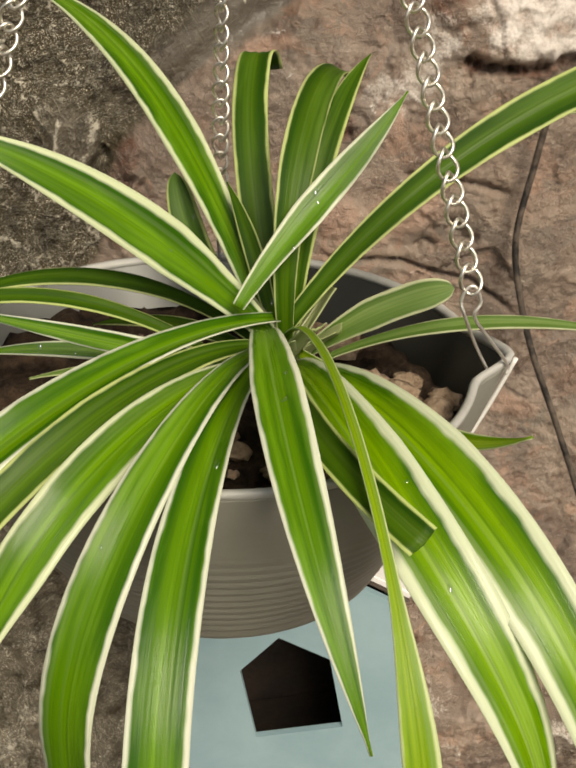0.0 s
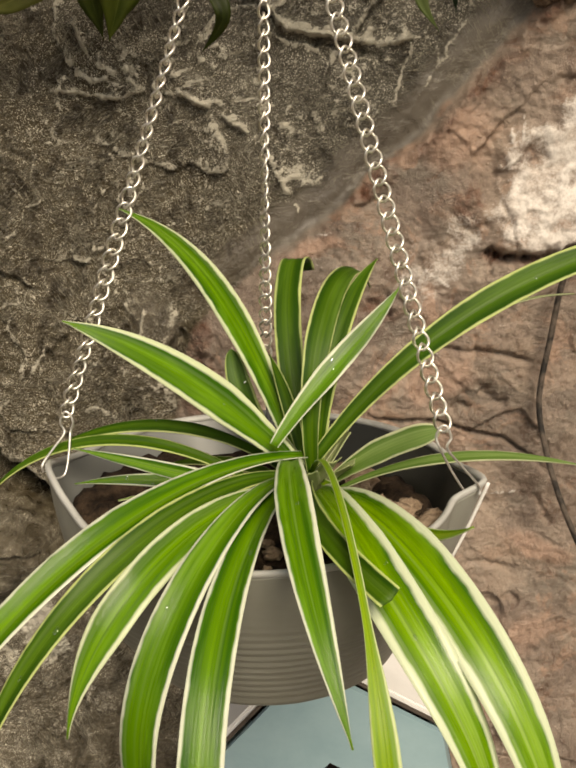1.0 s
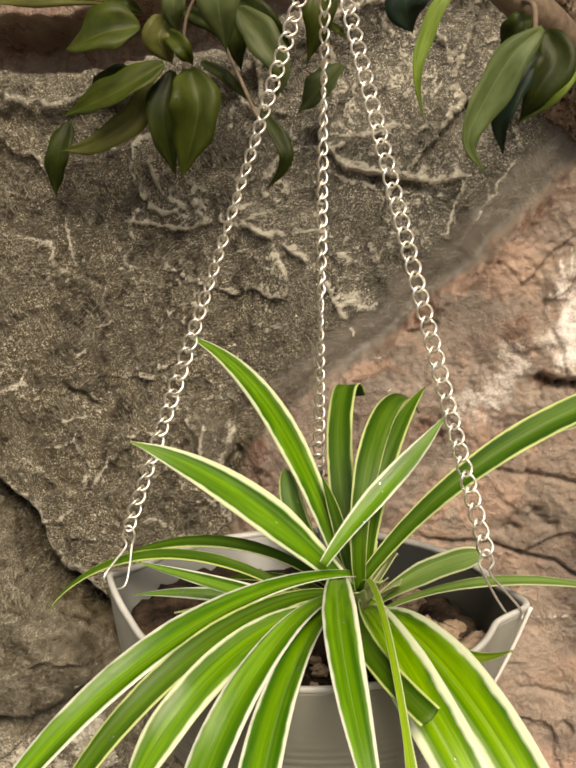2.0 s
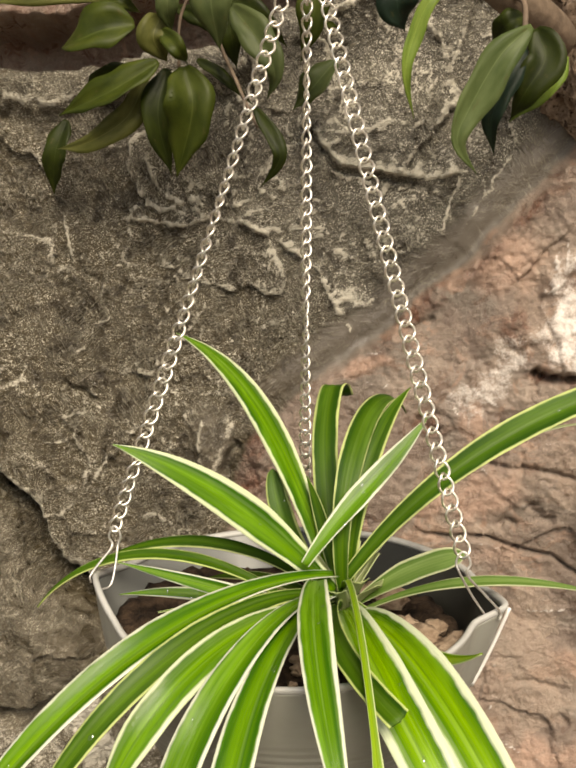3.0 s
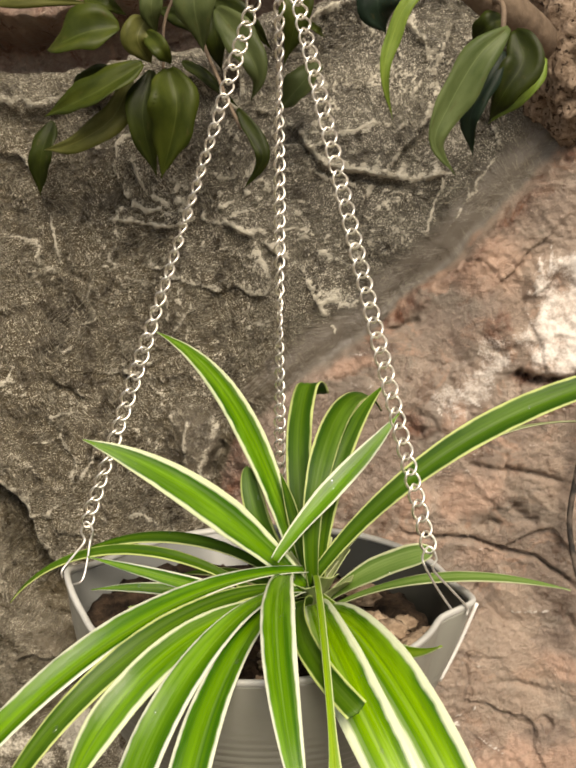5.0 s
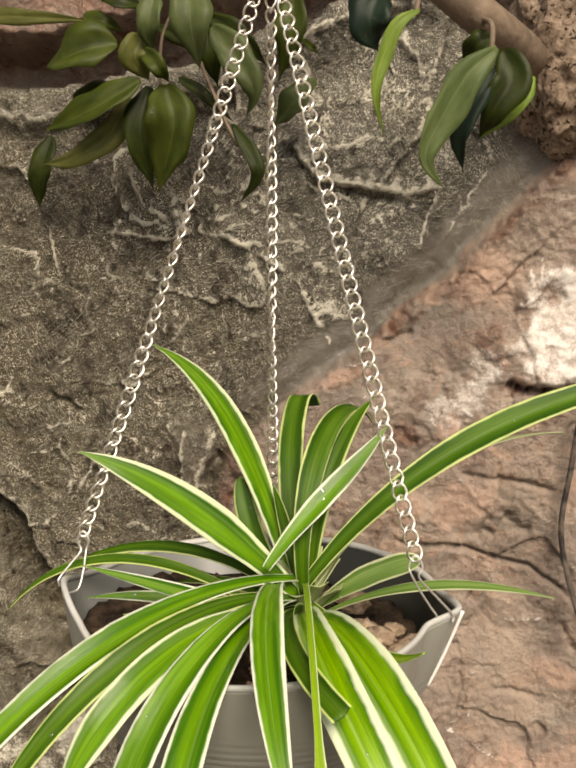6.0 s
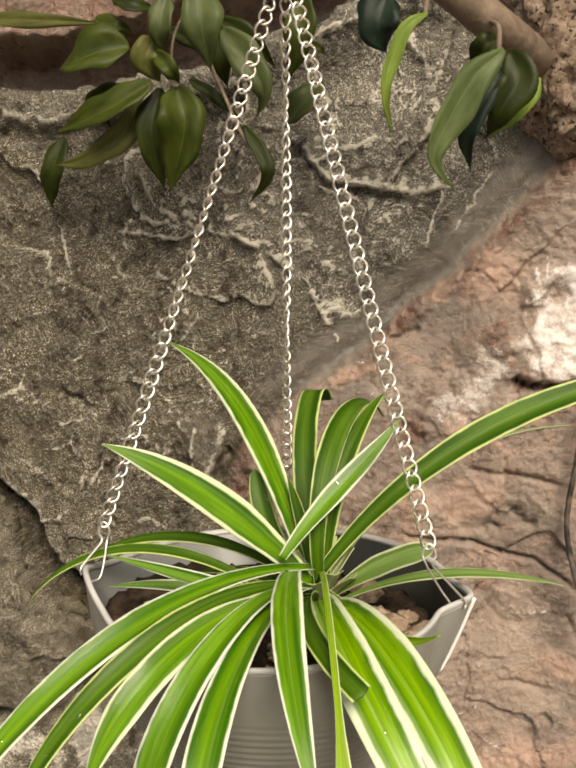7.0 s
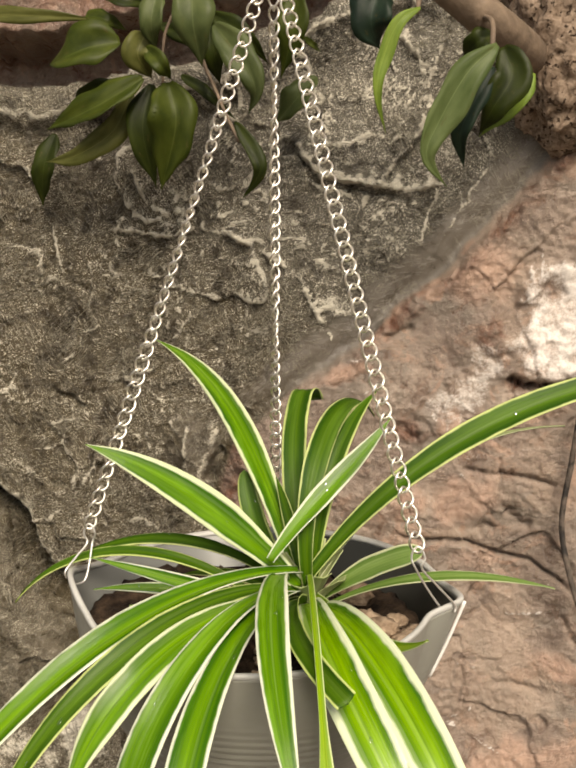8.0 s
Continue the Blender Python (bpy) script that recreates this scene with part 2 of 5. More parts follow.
def plain(name, a, b, scale, rough=0.6, metal=0.0, bump=0.2, dist=0.001, detail=5.0, spec=0.5, lo=0.35, hi=0.65):
    """Two tones mixed by noise, with a little relief."""
    m = Mat(name, rough, metal, spec)
    co = m.coords()
    f = m.noise(co, scale, detail, 0.62, 0.3)
    g = m.noise(co, scale * 5, 4, 0.6)
    m.color(m.mix(m.ramp(f, (lo, 0.0), (hi, 1.0)), a, b))
    m.rough(m.ramp(g, (0.3, max(0.05, rough - 0.1)), (0.7, min(1.0, rough + 0.1))))
    m.bump(m.math("ADD", f, m.math("MULTIPLY", g, 0.5)), bump, dist)
    return m.m


ROCK = rock_material()
LEAF = leaf_material("striped_leaf", (0.030, 0.115, 0.002), (0.165, 0.345, 0.004), (0.84, 0.85, 0.72), 0.79, rough=0.25, spec=0.24, streak=0.12)
# Darker copy of the striped leaf, its shade put into the greens
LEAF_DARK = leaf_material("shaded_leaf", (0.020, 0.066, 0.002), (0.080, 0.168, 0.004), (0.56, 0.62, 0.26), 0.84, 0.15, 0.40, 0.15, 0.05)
# Brighter lime copy of the striped leaf, sunlight put into its colours
LEAF_SUNLIT = leaf_material("sunlit_leaf", (0.040, 0.150, 0.001), (0.290, 0.520, 0.002), (0.92, 0.92, 0.88), 0.74, 0.3, 0.26, 0.34, 0.35)
LEAF_LIME = leaf_material("lime_leaf", (0.130, 0.280, 0.004), (0.320, 0.470, 0.008), (0.72, 0.78, 0.44), 0.80, 0.3)
LEAF_FADED = leaf_material("faded_leaf", (0.080, 0.160, 0.022), (0.170, 0.260, 0.060), (0.58, 0.60, 0.38), 0.80, 0.2, 0.42)
LEAF_PALE = leaf_material("pale_leaf_base", (0.30, 0.36, 0.14), (0.46, 0.52, 0.26), (0.62, 0.64, 0.42), 0.80, 0.25)
TREE = {
    "dark": tree_leaf_material("tree_leaf_dark", (0.013, 0.019, 0.003), (0.034, 0.047, 0.006)),
    "mid": tree_leaf_material("tree_leaf_mid", (0.026, 0.038, 0.004), (0.064, 0.082, 0.011)),
    "olive": tree_leaf_material("tree_leaf_olive", (0.06, 0.064, 0.013), (0.13, 0.134, 0.038)),
    "pale": tree_leaf_material("tree_leaf_pale", (0.05, 0.068, 0.022), (0.094, 0.118, 0.042)),
    "sage": tree_leaf_material("tree_leaf_sage", (0.064, 0.092, 0.028), (0.122, 0.158, 0.058)),
    "deep": tree_leaf_material("tree_leaf_deep", (0.008, 0.017, 0.011), (0.018, 0.034, 0.020)),
    "yellow": tree_leaf_material("tree_leaf_yellow", (0.110, 0.175, 0.024), (0.200, 0.280, 0.048)),
}
PLASTIC = plain("grey_plastic", (0.222, 0.222, 0.190), (0.272, 0.272, 0.236), 18, 0.42, bump=0.06, dist=0.0006)
# Lining: grey going near black where the mask and the noise are high
TONED_MAT = Mat("toned_plastic", 0.38)
blend_at = TONED_MAT.node("Attribute")
blend_at.attribute_name = "blend"
mottle = TONED_MAT.noise(TONED_MAT.coords(), 38, 5, 0.65, 0.5)
darkened = TONED_MAT.ramp(TONED_MAT.math("ADD", TONED_MAT.math("MULTIPLY", blend_at.outputs["Fac"], 0.45), TONED_MAT.math("MULTIPLY", mottle, 0.5)), (0.30, 0.0), (0.48, 1.0))
TONED_MAT.color(TONED_MAT.mix(darkened, (0.205, 0.212, 0.200), (0.030, 0.030, 0.025)))
TONED_MAT.bump(mottle, 0.15, 0.001)
TONED = TONED_MAT.m
# Same grey plastic as the body, lightened to hold the rim's highlight
RIM = plain("highlit_plastic_rim", (0.40, 0.40, 0.375), (0.50, 0.50, 0.475), 60, 0.4, bump=0.05)
STEEL = plain("nickel_steel", (0.80, 0.76, 0.68), (0.90, 0.87, 0.79), 90, 0.36, 1.0, bump=0.05, dist=0.0003)
WIRE = plain("galvanised_wire", (0.76, 0.74, 0.70), (0.88, 0.86, 0.82), 120, 0.42, 0.85, bump=0.1, dist=0.0003)
SOIL = plain("damp_soil", (0.010, 0.006, 0.004), (0.070, 0.045, 0.028), 120, 0.95, bump=0.9, dist=0.004, spec=0.2)
CLOD = plain("dry_clod", (0.160, 0.105, 0.065), (0.460, 0.350, 0.250), 110, 0.95, bump=0.8, dist=0.003, spec=0.2)
BLUE = plain("blue_paint", (0.235, 0.355, 0.392), (0.285, 0.412, 0.445), 22, 0.6, bump=0.1, dist=0.001)
WHITE = plain("white_paint", (0.72, 0.71, 0.69), (0.80, 0.79, 0.77), 30, 0.55, bump=0.1, dist=0.001)
# Wood colour taken down to near black so the hole looks unlit
INSIDE = plain("shade_dark_wood", (0.010, 0.006, 0.004), (0.026, 0.015, 0.009), 40, 0.8)
EDGE = plain("dark_edge", (0.050, 0.038, 0.030), (0.120, 0.095, 0.075), 60, 0.7)
BARK = plain("smooth_bark", (0.100, 0.070, 0.046), (0.215, 0.155, 0.105), 40, 0.75, bump=0.5, dist=0.003)
PITTED_MAT = Mat("pitted_stone", 0.9, spec=0.2)
pc = PITTED_MAT.coords()
bumps = PITTED_MAT.noise(pc, 150, 5, 0.65, 0.6)
pores = PITTED_MAT.ramp(PITTED_MAT.noise(pc, 210, 3, 0.55), (0.34, 0.0), (0.42, 1.0))
PITTED_MAT.color(PITTED_MAT.mix(pores, (0.055, 0.034, 0.022), PITTED_MAT.mix(PITTED_MAT.ramp(bumps, (0.38, 0.0), (0.62, 1.0)), (0.150, 0.104, 0.072), (0.330, 0.250, 0.185))))
PITTED_MAT.bump(PITTED_MAT.math("ADD", PITTED_MAT.math("MULTIPLY", bumps, 0.6), pores), 1.0, 0.0035)
PITTED = PITTED_MAT.m
CABLE = plain("weathered_cable", (0.014, 0.011, 0.009), (0.110, 0.085, 0.066), 70, 0.75, bump=0.8, dist=0.003, lo=0.42, hi=0.62)
EARTH = plain("garden_earth", (0.060, 0.045, 0.032), (0.150, 0.115, 0.080), 6, 0.95, bump=0.6, dist=0.02)


# ---- mesh helpers ----
def thing(name, at, label, category, group="", kind=""):
    ob = new(name)
    ob.location = at
    return tagged(ob, label, category, group, kind)


def mesh_of(name, verts, faces, material, uvs=None, smooth=True):
    me = bpy.data.meshes.new(name)
    me.from_pydata([tuple(v) for v in verts], [], faces)
    me.materials.append(material)
    if uvs is not None:
        layer = me.uv_layers.new(name="UVMap")
        index = np.empty(len(me.loops), dtype=np.int32)
        me.loops.foreach_get("vertex_index", index)
        layer.data.foreach_set("uv", np.asarray(uvs, dtype=np.float32)[index].ravel())
    if smooth:
        me.polygons.foreach_set("use_smooth", [True] * len(me.polygons))
    me.update()
    return me


def child(name, me, parent, label="", at=None):
    """A part under its thing; its mesh is given in world places unless at is."""
    ob = new(name, me)
    ob.parent = parent
    if at is None:
        ob.matrix_parent_inverse = Matrix.Translation(-whole_place(parent))
    else:
        ob.matrix_basis = at
    return tagged(ob, label) if label else ob


def whole_place(ob):
    p = Vector(ob.location)
    while ob.parent:
        ob = ob.parent
        p += Vector(ob.location)
    return p


def part(name, bm, material, parent, label=""):
    me = bpy.data.meshes.new(name)
    bmesh.ops.recalc_face_normals(bm, faces=bm.faces)
    bm.to_mesh(me)
    bm.free()
    me.materials.append(material)
    return child(name, me, parent, label)


def tube(points, radius, sides=8, closed=False):
    """Verts and faces of a tube along points; radius is a number or one for each point."""
    p = np.asarray(points, float)
    n = len(p)
    tan = np.roll(p, -1, 0) - np.roll(p, 1, 0) if closed else np.gradient(p, axis=0)
    tan /= np.linalg.norm(tan, axis=1)[:, None]
    ref = np.array([0.31, 0.87, 0.38])
    verts, faces = [], []
    side = np.cross(tan[0], ref)
    side /= np.linalg.norm(side)
    r = np.broadcast_to(np.asarray(radius, float), (n,))
    for i in range(n):
        side = side - tan[i] * side.dot(tan[i])
        side /= np.linalg.norm(side)
        up = np.cross(tan[i], side)
        for k in range(sides):
            a = 2 * math.pi * k / sides
            verts.append(p[i] + r[i] * (math.cos(a) * side + math.sin(a) * up))
    for i in range(n if closed else n - 1):
        j = (i + 1) % n
        for k in range(sides):
            q = (k + 1) % sides
            faces.append((i * sides + k, i * sides + q, j * sides + q, j * sides + k))
    if not closed:
        faces.append(tuple(range(sides))[::-1])
        faces.append(tuple((n - 1) * sides + k for k in range(sides)))
    return verts, faces


def smooth_line(points, steps=12):
    """A Catmull-Rom line through a few points."""
    p = [np.asarray(q, float) for q in points]
    p = [2 * p[0] - p[1], *p, 2 * p[-1] - p[-2]]
    out = []
    for i in range(1, len(p) - 2):
        for k in range(steps):
            t = k / steps
            a, b, c, d = p[i - 1], p[i], p[i + 1], p[i + 2]
            out.append(0.5 * (2 * b + (c - a) * t + (2 * a - 5 * b + 4 * c - d) * t * t + (3 * b - a - 3 * c + d) * t ** 3))
    out.append(p[-2])
    return np.array(out)


def lattice(x, y, seed):
    """Smooth gradient noise over arrays x, y, about -1 to 1."""
    xi, yi = np.floor(x).astype(np.int64), np.floor(y).astype(np.int64)
    xf, yf = x - xi, y - yi

    def grad(ix, iy, dx, dy):
        h = (ix * 374761393 + iy * 668265263 + seed * 974711) & 0xFFFFFFFF
        h = ((h ^ (h >> 13)) * 1274126177) & 0xFFFFFFFF
        a = (h & 0xFFFF) / 65536.0 * 2 * np.pi
        return np.cos(a) * dx + np.sin(a) * dy

    u, v = xf * xf * xf * (xf * (xf * 6 - 15) + 10), yf * yf * yf * (yf * (yf * 6 - 15) + 10)
    a = grad(xi, yi, xf, yf) * (1 - u) + grad(xi + 1, yi, xf - 1, yf) * u
    b = grad(xi, yi + 1, xf, yf - 1) * (1 - u) + grad(xi + 1, yi + 1, xf - 1, yf - 1) * u
    return (a * (1 - v) + b * v) * 1.5


def layers(x, y, size, octaves, seed, gain=0.5):
    out, amp = 0.0, 1.0
    for k in range(octaves):
        out = out + amp * lattice(x / size, y / size, seed + k)
        size, amp = size / 2.03, amp * gain
    return out


def creases(x, y, size, octaves, seed, gain=0.5):
    """Ridged noise: thin crests, 0 to about 1."""
    out, amp = 0.0, 1.0
    for k in range(octaves):
        out = out + amp * (1 - np.minimum(1, np.abs(lattice(x / size, y / size, seed + k)) * 2.2)) ** 2
        size, amp = size / 2.1, amp * gain
    return out


def facets(x, y, size, seed):
    """Broken rock faces: every cell of a random mosaic is a plane with a slope of its own."""
    gx, gy = np.floor(x / size).astype(np.int64), np.floor(y / size).astype(np.int64)
    best, out = np.full(x.shape, 9e9), np.zeros(x.shape)

    def rnd(ix, iy, k):
        h = (ix * 374761393 + iy * 668265263 + (seed * 7 + k) * 974711) & 0xFFFFFFFF
        h = ((h ^ (h >> 13)) * 1274126177) & 0xFFFFFFFF
        return ((h ^ (h >> 16)) & 0xFFFF) / 65536.0

    for i in (-1, 0, 1):
        for j in (-1, 0, 1):
            ix, iy = gx + i, gy + j
            dx, dy = x - (ix + rnd(ix, iy, 1)) * size, y - (iy + rnd(ix, iy, 2)) * size
            d = dx * dx + dy * dy
            plane = (rnd(ix, iy, 3) - 0.5) * dx + (rnd(ix, iy, 4) - 0.5) * dy + (rnd(ix, iy, 5) - 0.5) * size * 0.3
            near = d < best
            best, out = np.where(near, d, best), np.where(near, plane, out)
    return out


# ---- the rock wall ----
WALL_Y = 0.745


def along(x, z, line):
    """Distance to a broken line, the signed side (above it positive) and the share of the way along it."""
    best, side, share = np.full(x.shape, 9.0), np.zeros(x.shape), np.zeros(x.shape)
    n = len(line) - 1
    for i in range(n):
        (ax, az), (bx, bz) = line[i], line[i + 1]
        dx, dz = bx - ax, bz - az
        t = np.clip(((x - ax) * dx + (z - az) * dz) / (dx * dx + dz * dz), 0, 1)
        px, pz = x - ax - t * dx, z - az - t * dz
        d = np.hypot(px, pz)
        near = d < best
        best = np.where(near, d, best)
        side = np.where(near, np.sign(dx * pz - dz * px), side)
        share = np.where(near, (i + t) / n, share)
    return best, side, share


def soft(v, a, b):
    t = np.clip((v - a) / (b - a), 0, 1)
    return t * t * (3 - 2 * t)


def blurred(v, n):
    """Mean over a square of 2n + 1 steps of the grid."""
    for axis in (0, 1):
        padded = np.concatenate([np.repeat(np.take(v, [0], axis), n + 1, axis), v, np.repeat(np.take(v, [-1], axis), n, axis)], axis)
        run = np.cumsum(padded, axis)
        m = v.shape[axis]
        v = (np.take(run, range(2 * n + 1, 2 * n + 1 + m), axis) - np.take(run, range(m), axis)) / (2 * n + 1)
    return v


def rock_relief(x, z):
    """How far the wall stands out, and its paint: pink share, pale dry-brushing and painted sun patches, sleek, red,
    salmon and tan parts.
    """
    wx = x + 0.008 * layers(x, z, 0.06, 2, 40)
    wz = z + 0.008 * layers(x, z, 0.06, 2, 50)
    wx, wz = wx + 0.0030 * layers(x, z, 0.016, 2, 44), wz + 0.0030 * layers(x, z, 0.016, 2, 54)
    rough = 0.35 + 0.9 * creases(x, z, 0.014, 2, 33)

    def spot(cx, cz, rx, rz, turn=0.0, ragged=0.35):
        """A blot of paint with a ragged edge, 1 in its middle."""
        c, s = math.cos(radians(turn)), math.sin(radians(turn))
        ux, uz = (wx - cx) * c + (wz - cz) * s, (wz - cz) * c - (wx - cx) * s
        return soft(1.35 - np.hypot(ux / rx, uz / rz) + ragged * layers(x, z, 0.03, 3, 77), 0.0, 0.8)

    seam = [(-0.26, 0.90), (-0.226, 1.117), (-0.160, 1.200), (-0.146, 1.255), (-0.137, 1.295), (-0.111, 1.318), (-0.076, 1.347), (-0.046, 1.374), (-0.012, 1.395), (0.012, 1.410), (0.031, 1.432), (0.059, 1.455), (0.082, 1.472), (0.117, 1.514), (0.161, 1.558), (0.193, 1.599), (0.6, 1.98)]
    d, side, _ = along(x + 0.5 * (wx - x), z + 0.5 * (wz - z), seam)
    away = d * side  # positive on the grey side
    pink = soft(-away, -0.012, 0.008)
    sleek = soft(away, -0.012, 0.004) * (1 - soft(away, 0.024, 0.044)) * soft(wz, 1.30, 1.40)
    red = np.maximum(0.9 * spot(0.032, 1.428, 0.030, 0.013, 38), 0.6 * spot(-0.004, 1.392, 0.024, 0.008, 30))
    red = np.maximum(red, 0.8 * spot(0.125, 1.412, 0.013, 0.018))
    red = np.maximum(red, 0.7 * spot(0.038, 1.312, 0.018, 0.012))
    red = np.maximum(red, 0.8 * spot(0.172, 1.361, 0.050, 0.006))
    red = np.maximum(red, 0.7 * np.exp(-((away + 0.012) / 0.007) ** 2) * soft(wz, 1.44, 1.47))
    red = np.maximum(red, 0.8 * spot(-0.138, 1.262, 0.022, 0.045))
    salmon = np.maximum(0.8 * spot(0.099, 1.252, 0.034, 0.024, 40), spot(-0.022, 1.374, 0.026, 0.010, 20))
    salmon = np.maximum(salmon, 0.9 * spot(0.190, 1.079, 0.030, 0.012, -15))
    salmon = np.maximum(salmon, 0.9 * spot(0.160, 0.990, 0.050, 0.016, 10))
    salmon = np.maximum(salmon, 0.5 * spot(0.110, 1.184, 0.022, 0.014))
    salmon = np.maximum(salmon, 0.8 * spot(0.040, 1.238, 0.020, 0.016))
    salmon = np.maximum(salmon, 0.75 * spot(0.112, 1.462, 0.040, 0.022, 30))
    tan = np.zeros(x.shape)
    ledge = [(-0.9, 1.60), (-0.425, 1.642), (-0.320, 1.638), (-0.218, 1.651), (-0.143, 1.661), (-0.05, 1.69), (0.03, 1.72), (0.3, 1.80)]
    dl, sl, _ = along(wx, wz, ledge)
    over = dl * sl
    pink = np.maximum(pink, soft(over, 0.020, 0.034))
    h = 0.012 * layers(x, z, 0.22, 2, 1) + 0.006 * pink * (over < 0.02) - 0.005 * np.exp(-(((away - 0.004) / 0.012) ** 2))
    # broad trowelled faces with finer breaks; the pink side is flatter, in broken plates
    calm = (1 - 0.85 * sleek)
    h = h + 0.004 * layers(wx, wz, 0.075, 2, 7)
    h = h + 0.14 * facets(wx, wz, 0.085, 3) * calm + 0.085 * facets(wx, wz * 1.3, 0.036, 5) * calm * (0.55 + 0.65 * pink)
    plates = facets(wx + 0.4 * wz, wz * 1.6, 0.024, 9)
    h = h + 0.07 * plates * pink * calm * soft(layers(x, z, 0.07, 2, 140), -0.3, 0.4)
    # trowel strokes: short ridges whose run turns from place to place
    turn = 1.1 * layers(x, z, 0.16, 1, 95) + 0.25
    cx, cz = np.cos(turn), np.sin(turn)
    run, cross = wx * cx + wz * cz, wz * cx - wx * cz
    stroke = creases(run * 0.30, cross, 0.0115, 2, 61, 0.6) * soft(layers(x, z, 0.045, 2, 98), -0.15, 0.55)
    pits = layers(x, z, 0.0075, 3, 31, 0.65)
    h = h + (0.0018 * stroke + 0.0014 * pits * (0.4 + soft(layers(x, z, 0.06, 2, 64), -0.3, 0.5))) * calm * (1 - 0.55 * pink)
    h = h + 0.0006 * pits * pink * calm
    h = h + red * (0.002 + 0.0042 * layers(x, z, 0.014, 3, 83, 0.65)) * pink + 0.0015 * salmon * (1 + layers(x, z, 0.010, 2, 87))
    pale = 0.10 * spot(-0.06, 1.51, 0.13, 0.07) + 0.15 * spot(-0.19, 1.545, 0.035, 0.03)
    pale = pale + 0.22 * spot(0.00, 1.640, 0.070, 0.060) + 0.20 * spot(0.090, 1.560, 0.045, 0.030) + 0.45 * spot(-0.030, 1.440, 0.014, 0.008)

    lx, lz = x + 0.55 * (wx - x) + 0.0011 * layers(x, z, 0.008, 2, 133), z + 0.55 * (wz - z) + 0.0011 * layers(x, z, 0.008, 2, 137)
    worn = soft(layers(x, z, 0.030, 3, 130), -0.45, 0.25)

    def window(line, pad):
        """The part of the grid round a line."""
        lo, hi = np.min(line, axis=0) - pad, np.max(line, axis=0) + pad
        return slice(*np.searchsorted(z[:, 0], (lo[1], hi[1]))), slice(*np.searchsorted(x[0], (lo[0], hi[0])))

    brushed = creases(wx * 0.8 + 0.3 * wz, wz, 0.0065, 2, 71)

    def crest(line, width, height, white, skew=0.0):
        """A sharp edge where two trowelled faces meet; pale along its top, brushed paint with the lit edge painted in.
        """
        w = window(line, 0.06)
        dd, ss, sh = along(lx[w], lz[w], line)
        fade = soft(sh, -0.02, 0.12) * (1 - soft(sh, 0.86, 1.02)) * (0.30 + 0.70 * worn[w])
        one = np.exp(-np.abs(dd / (0.6 * width)) ** 1.3) + 0.55 * (0.6 + skew) * np.exp(-dd / (0.010 + 0.006 * skew)) * soft(ss * dd, -0.0012, 0.0012)
        h[w] += 0.45 * height * one * fade
        pale[w] += 0.80 * white * (0.2 + 0.8 * rough[w]) * np.exp(-((dd / (0.0009 + width * 0.06)) ** 2)) * fade
        pale[w] += white * (0.16 + 0.30 * (ss > 0)) * np.clip(brushed[w] - 0.45, 0, 1) * np.exp(-dd / (0.007 + 0.008 * skew)) * fade

    crest([(-0.16, 1.647), (-0.148, 1.631), (-0.122, 1.616), (-0.082, 1.607)], 0.006, 0.008, 0.5, 1)
    crest([(-0.082, 1.607), (-0.07, 1.593), (-0.056, 1.577), (-0.038, 1.563), (-0.019, 1.557), (0.004, 1.552), (0.018, 1.547), (0.036, 1.544), (0.05, 1.544), (0.063, 1.548), (0.075, 1.549)], 0.0055, 0.012, 1.0, 2.5)
    crest([(-0.042, 1.572), (-0.024, 1.566), (-0.001, 1.56), (0.022, 1.552), (0.045, 1.549)], 0.003, 0.004, 0.8, 0)
    crest([(-0.065, 1.597), (-0.042, 1.592), (-0.023, 1.595), (0.004, 1.599), (0.027, 1.594), (0.05, 1.598)], 0.003, 0.003, 0.5, 0)
    crest([(-0.252, 1.52), (-0.23, 1.513), (-0.205, 1.509), (-0.185, 1.509), (-0.164, 1.515)], 0.004, 0.009, 1.0, 2)
    crest([(-0.164, 1.515), (-0.14, 1.507), (-0.116, 1.502), (-0.097, 1.492), (-0.082, 1.48), (-0.068, 1.467)], 0.004, 0.011, 1.0, 2)
    crest([(-0.068, 1.467), (-0.056, 1.453), (-0.047, 1.434), (-0.043, 1.421)], 0.004, 0.007, 0.9, 1)
    crest([(-0.164, 1.515), (-0.116, 1.504), (-0.087, 1.503), (-0.065, 1.504), (-0.048, 1.5)], 0.002, 0.003, 0.7, 0)
    crest([(-0.164, 1.515), (-0.145, 1.522), (-0.125, 1.53), (-0.107, 1.543)], 0.004, 0.006, 0.8, 1)
    crest([(-0.145, 1.503), (-0.125, 1.516), (-0.101, 1.523)], 0.0025, 0.003, 0.6, 0)
    crest([(-0.229, 1.576), (-0.217, 1.559), (-0.211, 1.54), (-0.194, 1.525), (-0.167, 1.515)], 0.005, 0.007, 0.9, 1.5)
    crest([(-0.229, 1.533), (-0.214, 1.526), (-0.189, 1.518)], 0.003, 0.003, 0.8, 0)
    crest([(-0.068, 1.501), (-0.056, 1.495), (-0.045, 1.484), (-0.036, 1.478)], 0.003, 0.004, 0.8, 0)
    crest([(-0.038, 1.416), (-0.035, 1.41), (-0.034, 1.403)], 0.002, 0.003, 1.0, 0)
    crest([(-0.047, 1.434), (-0.035, 1.438), (-0.021, 1.434)], 0.004, 0.003, 0.8, 0)
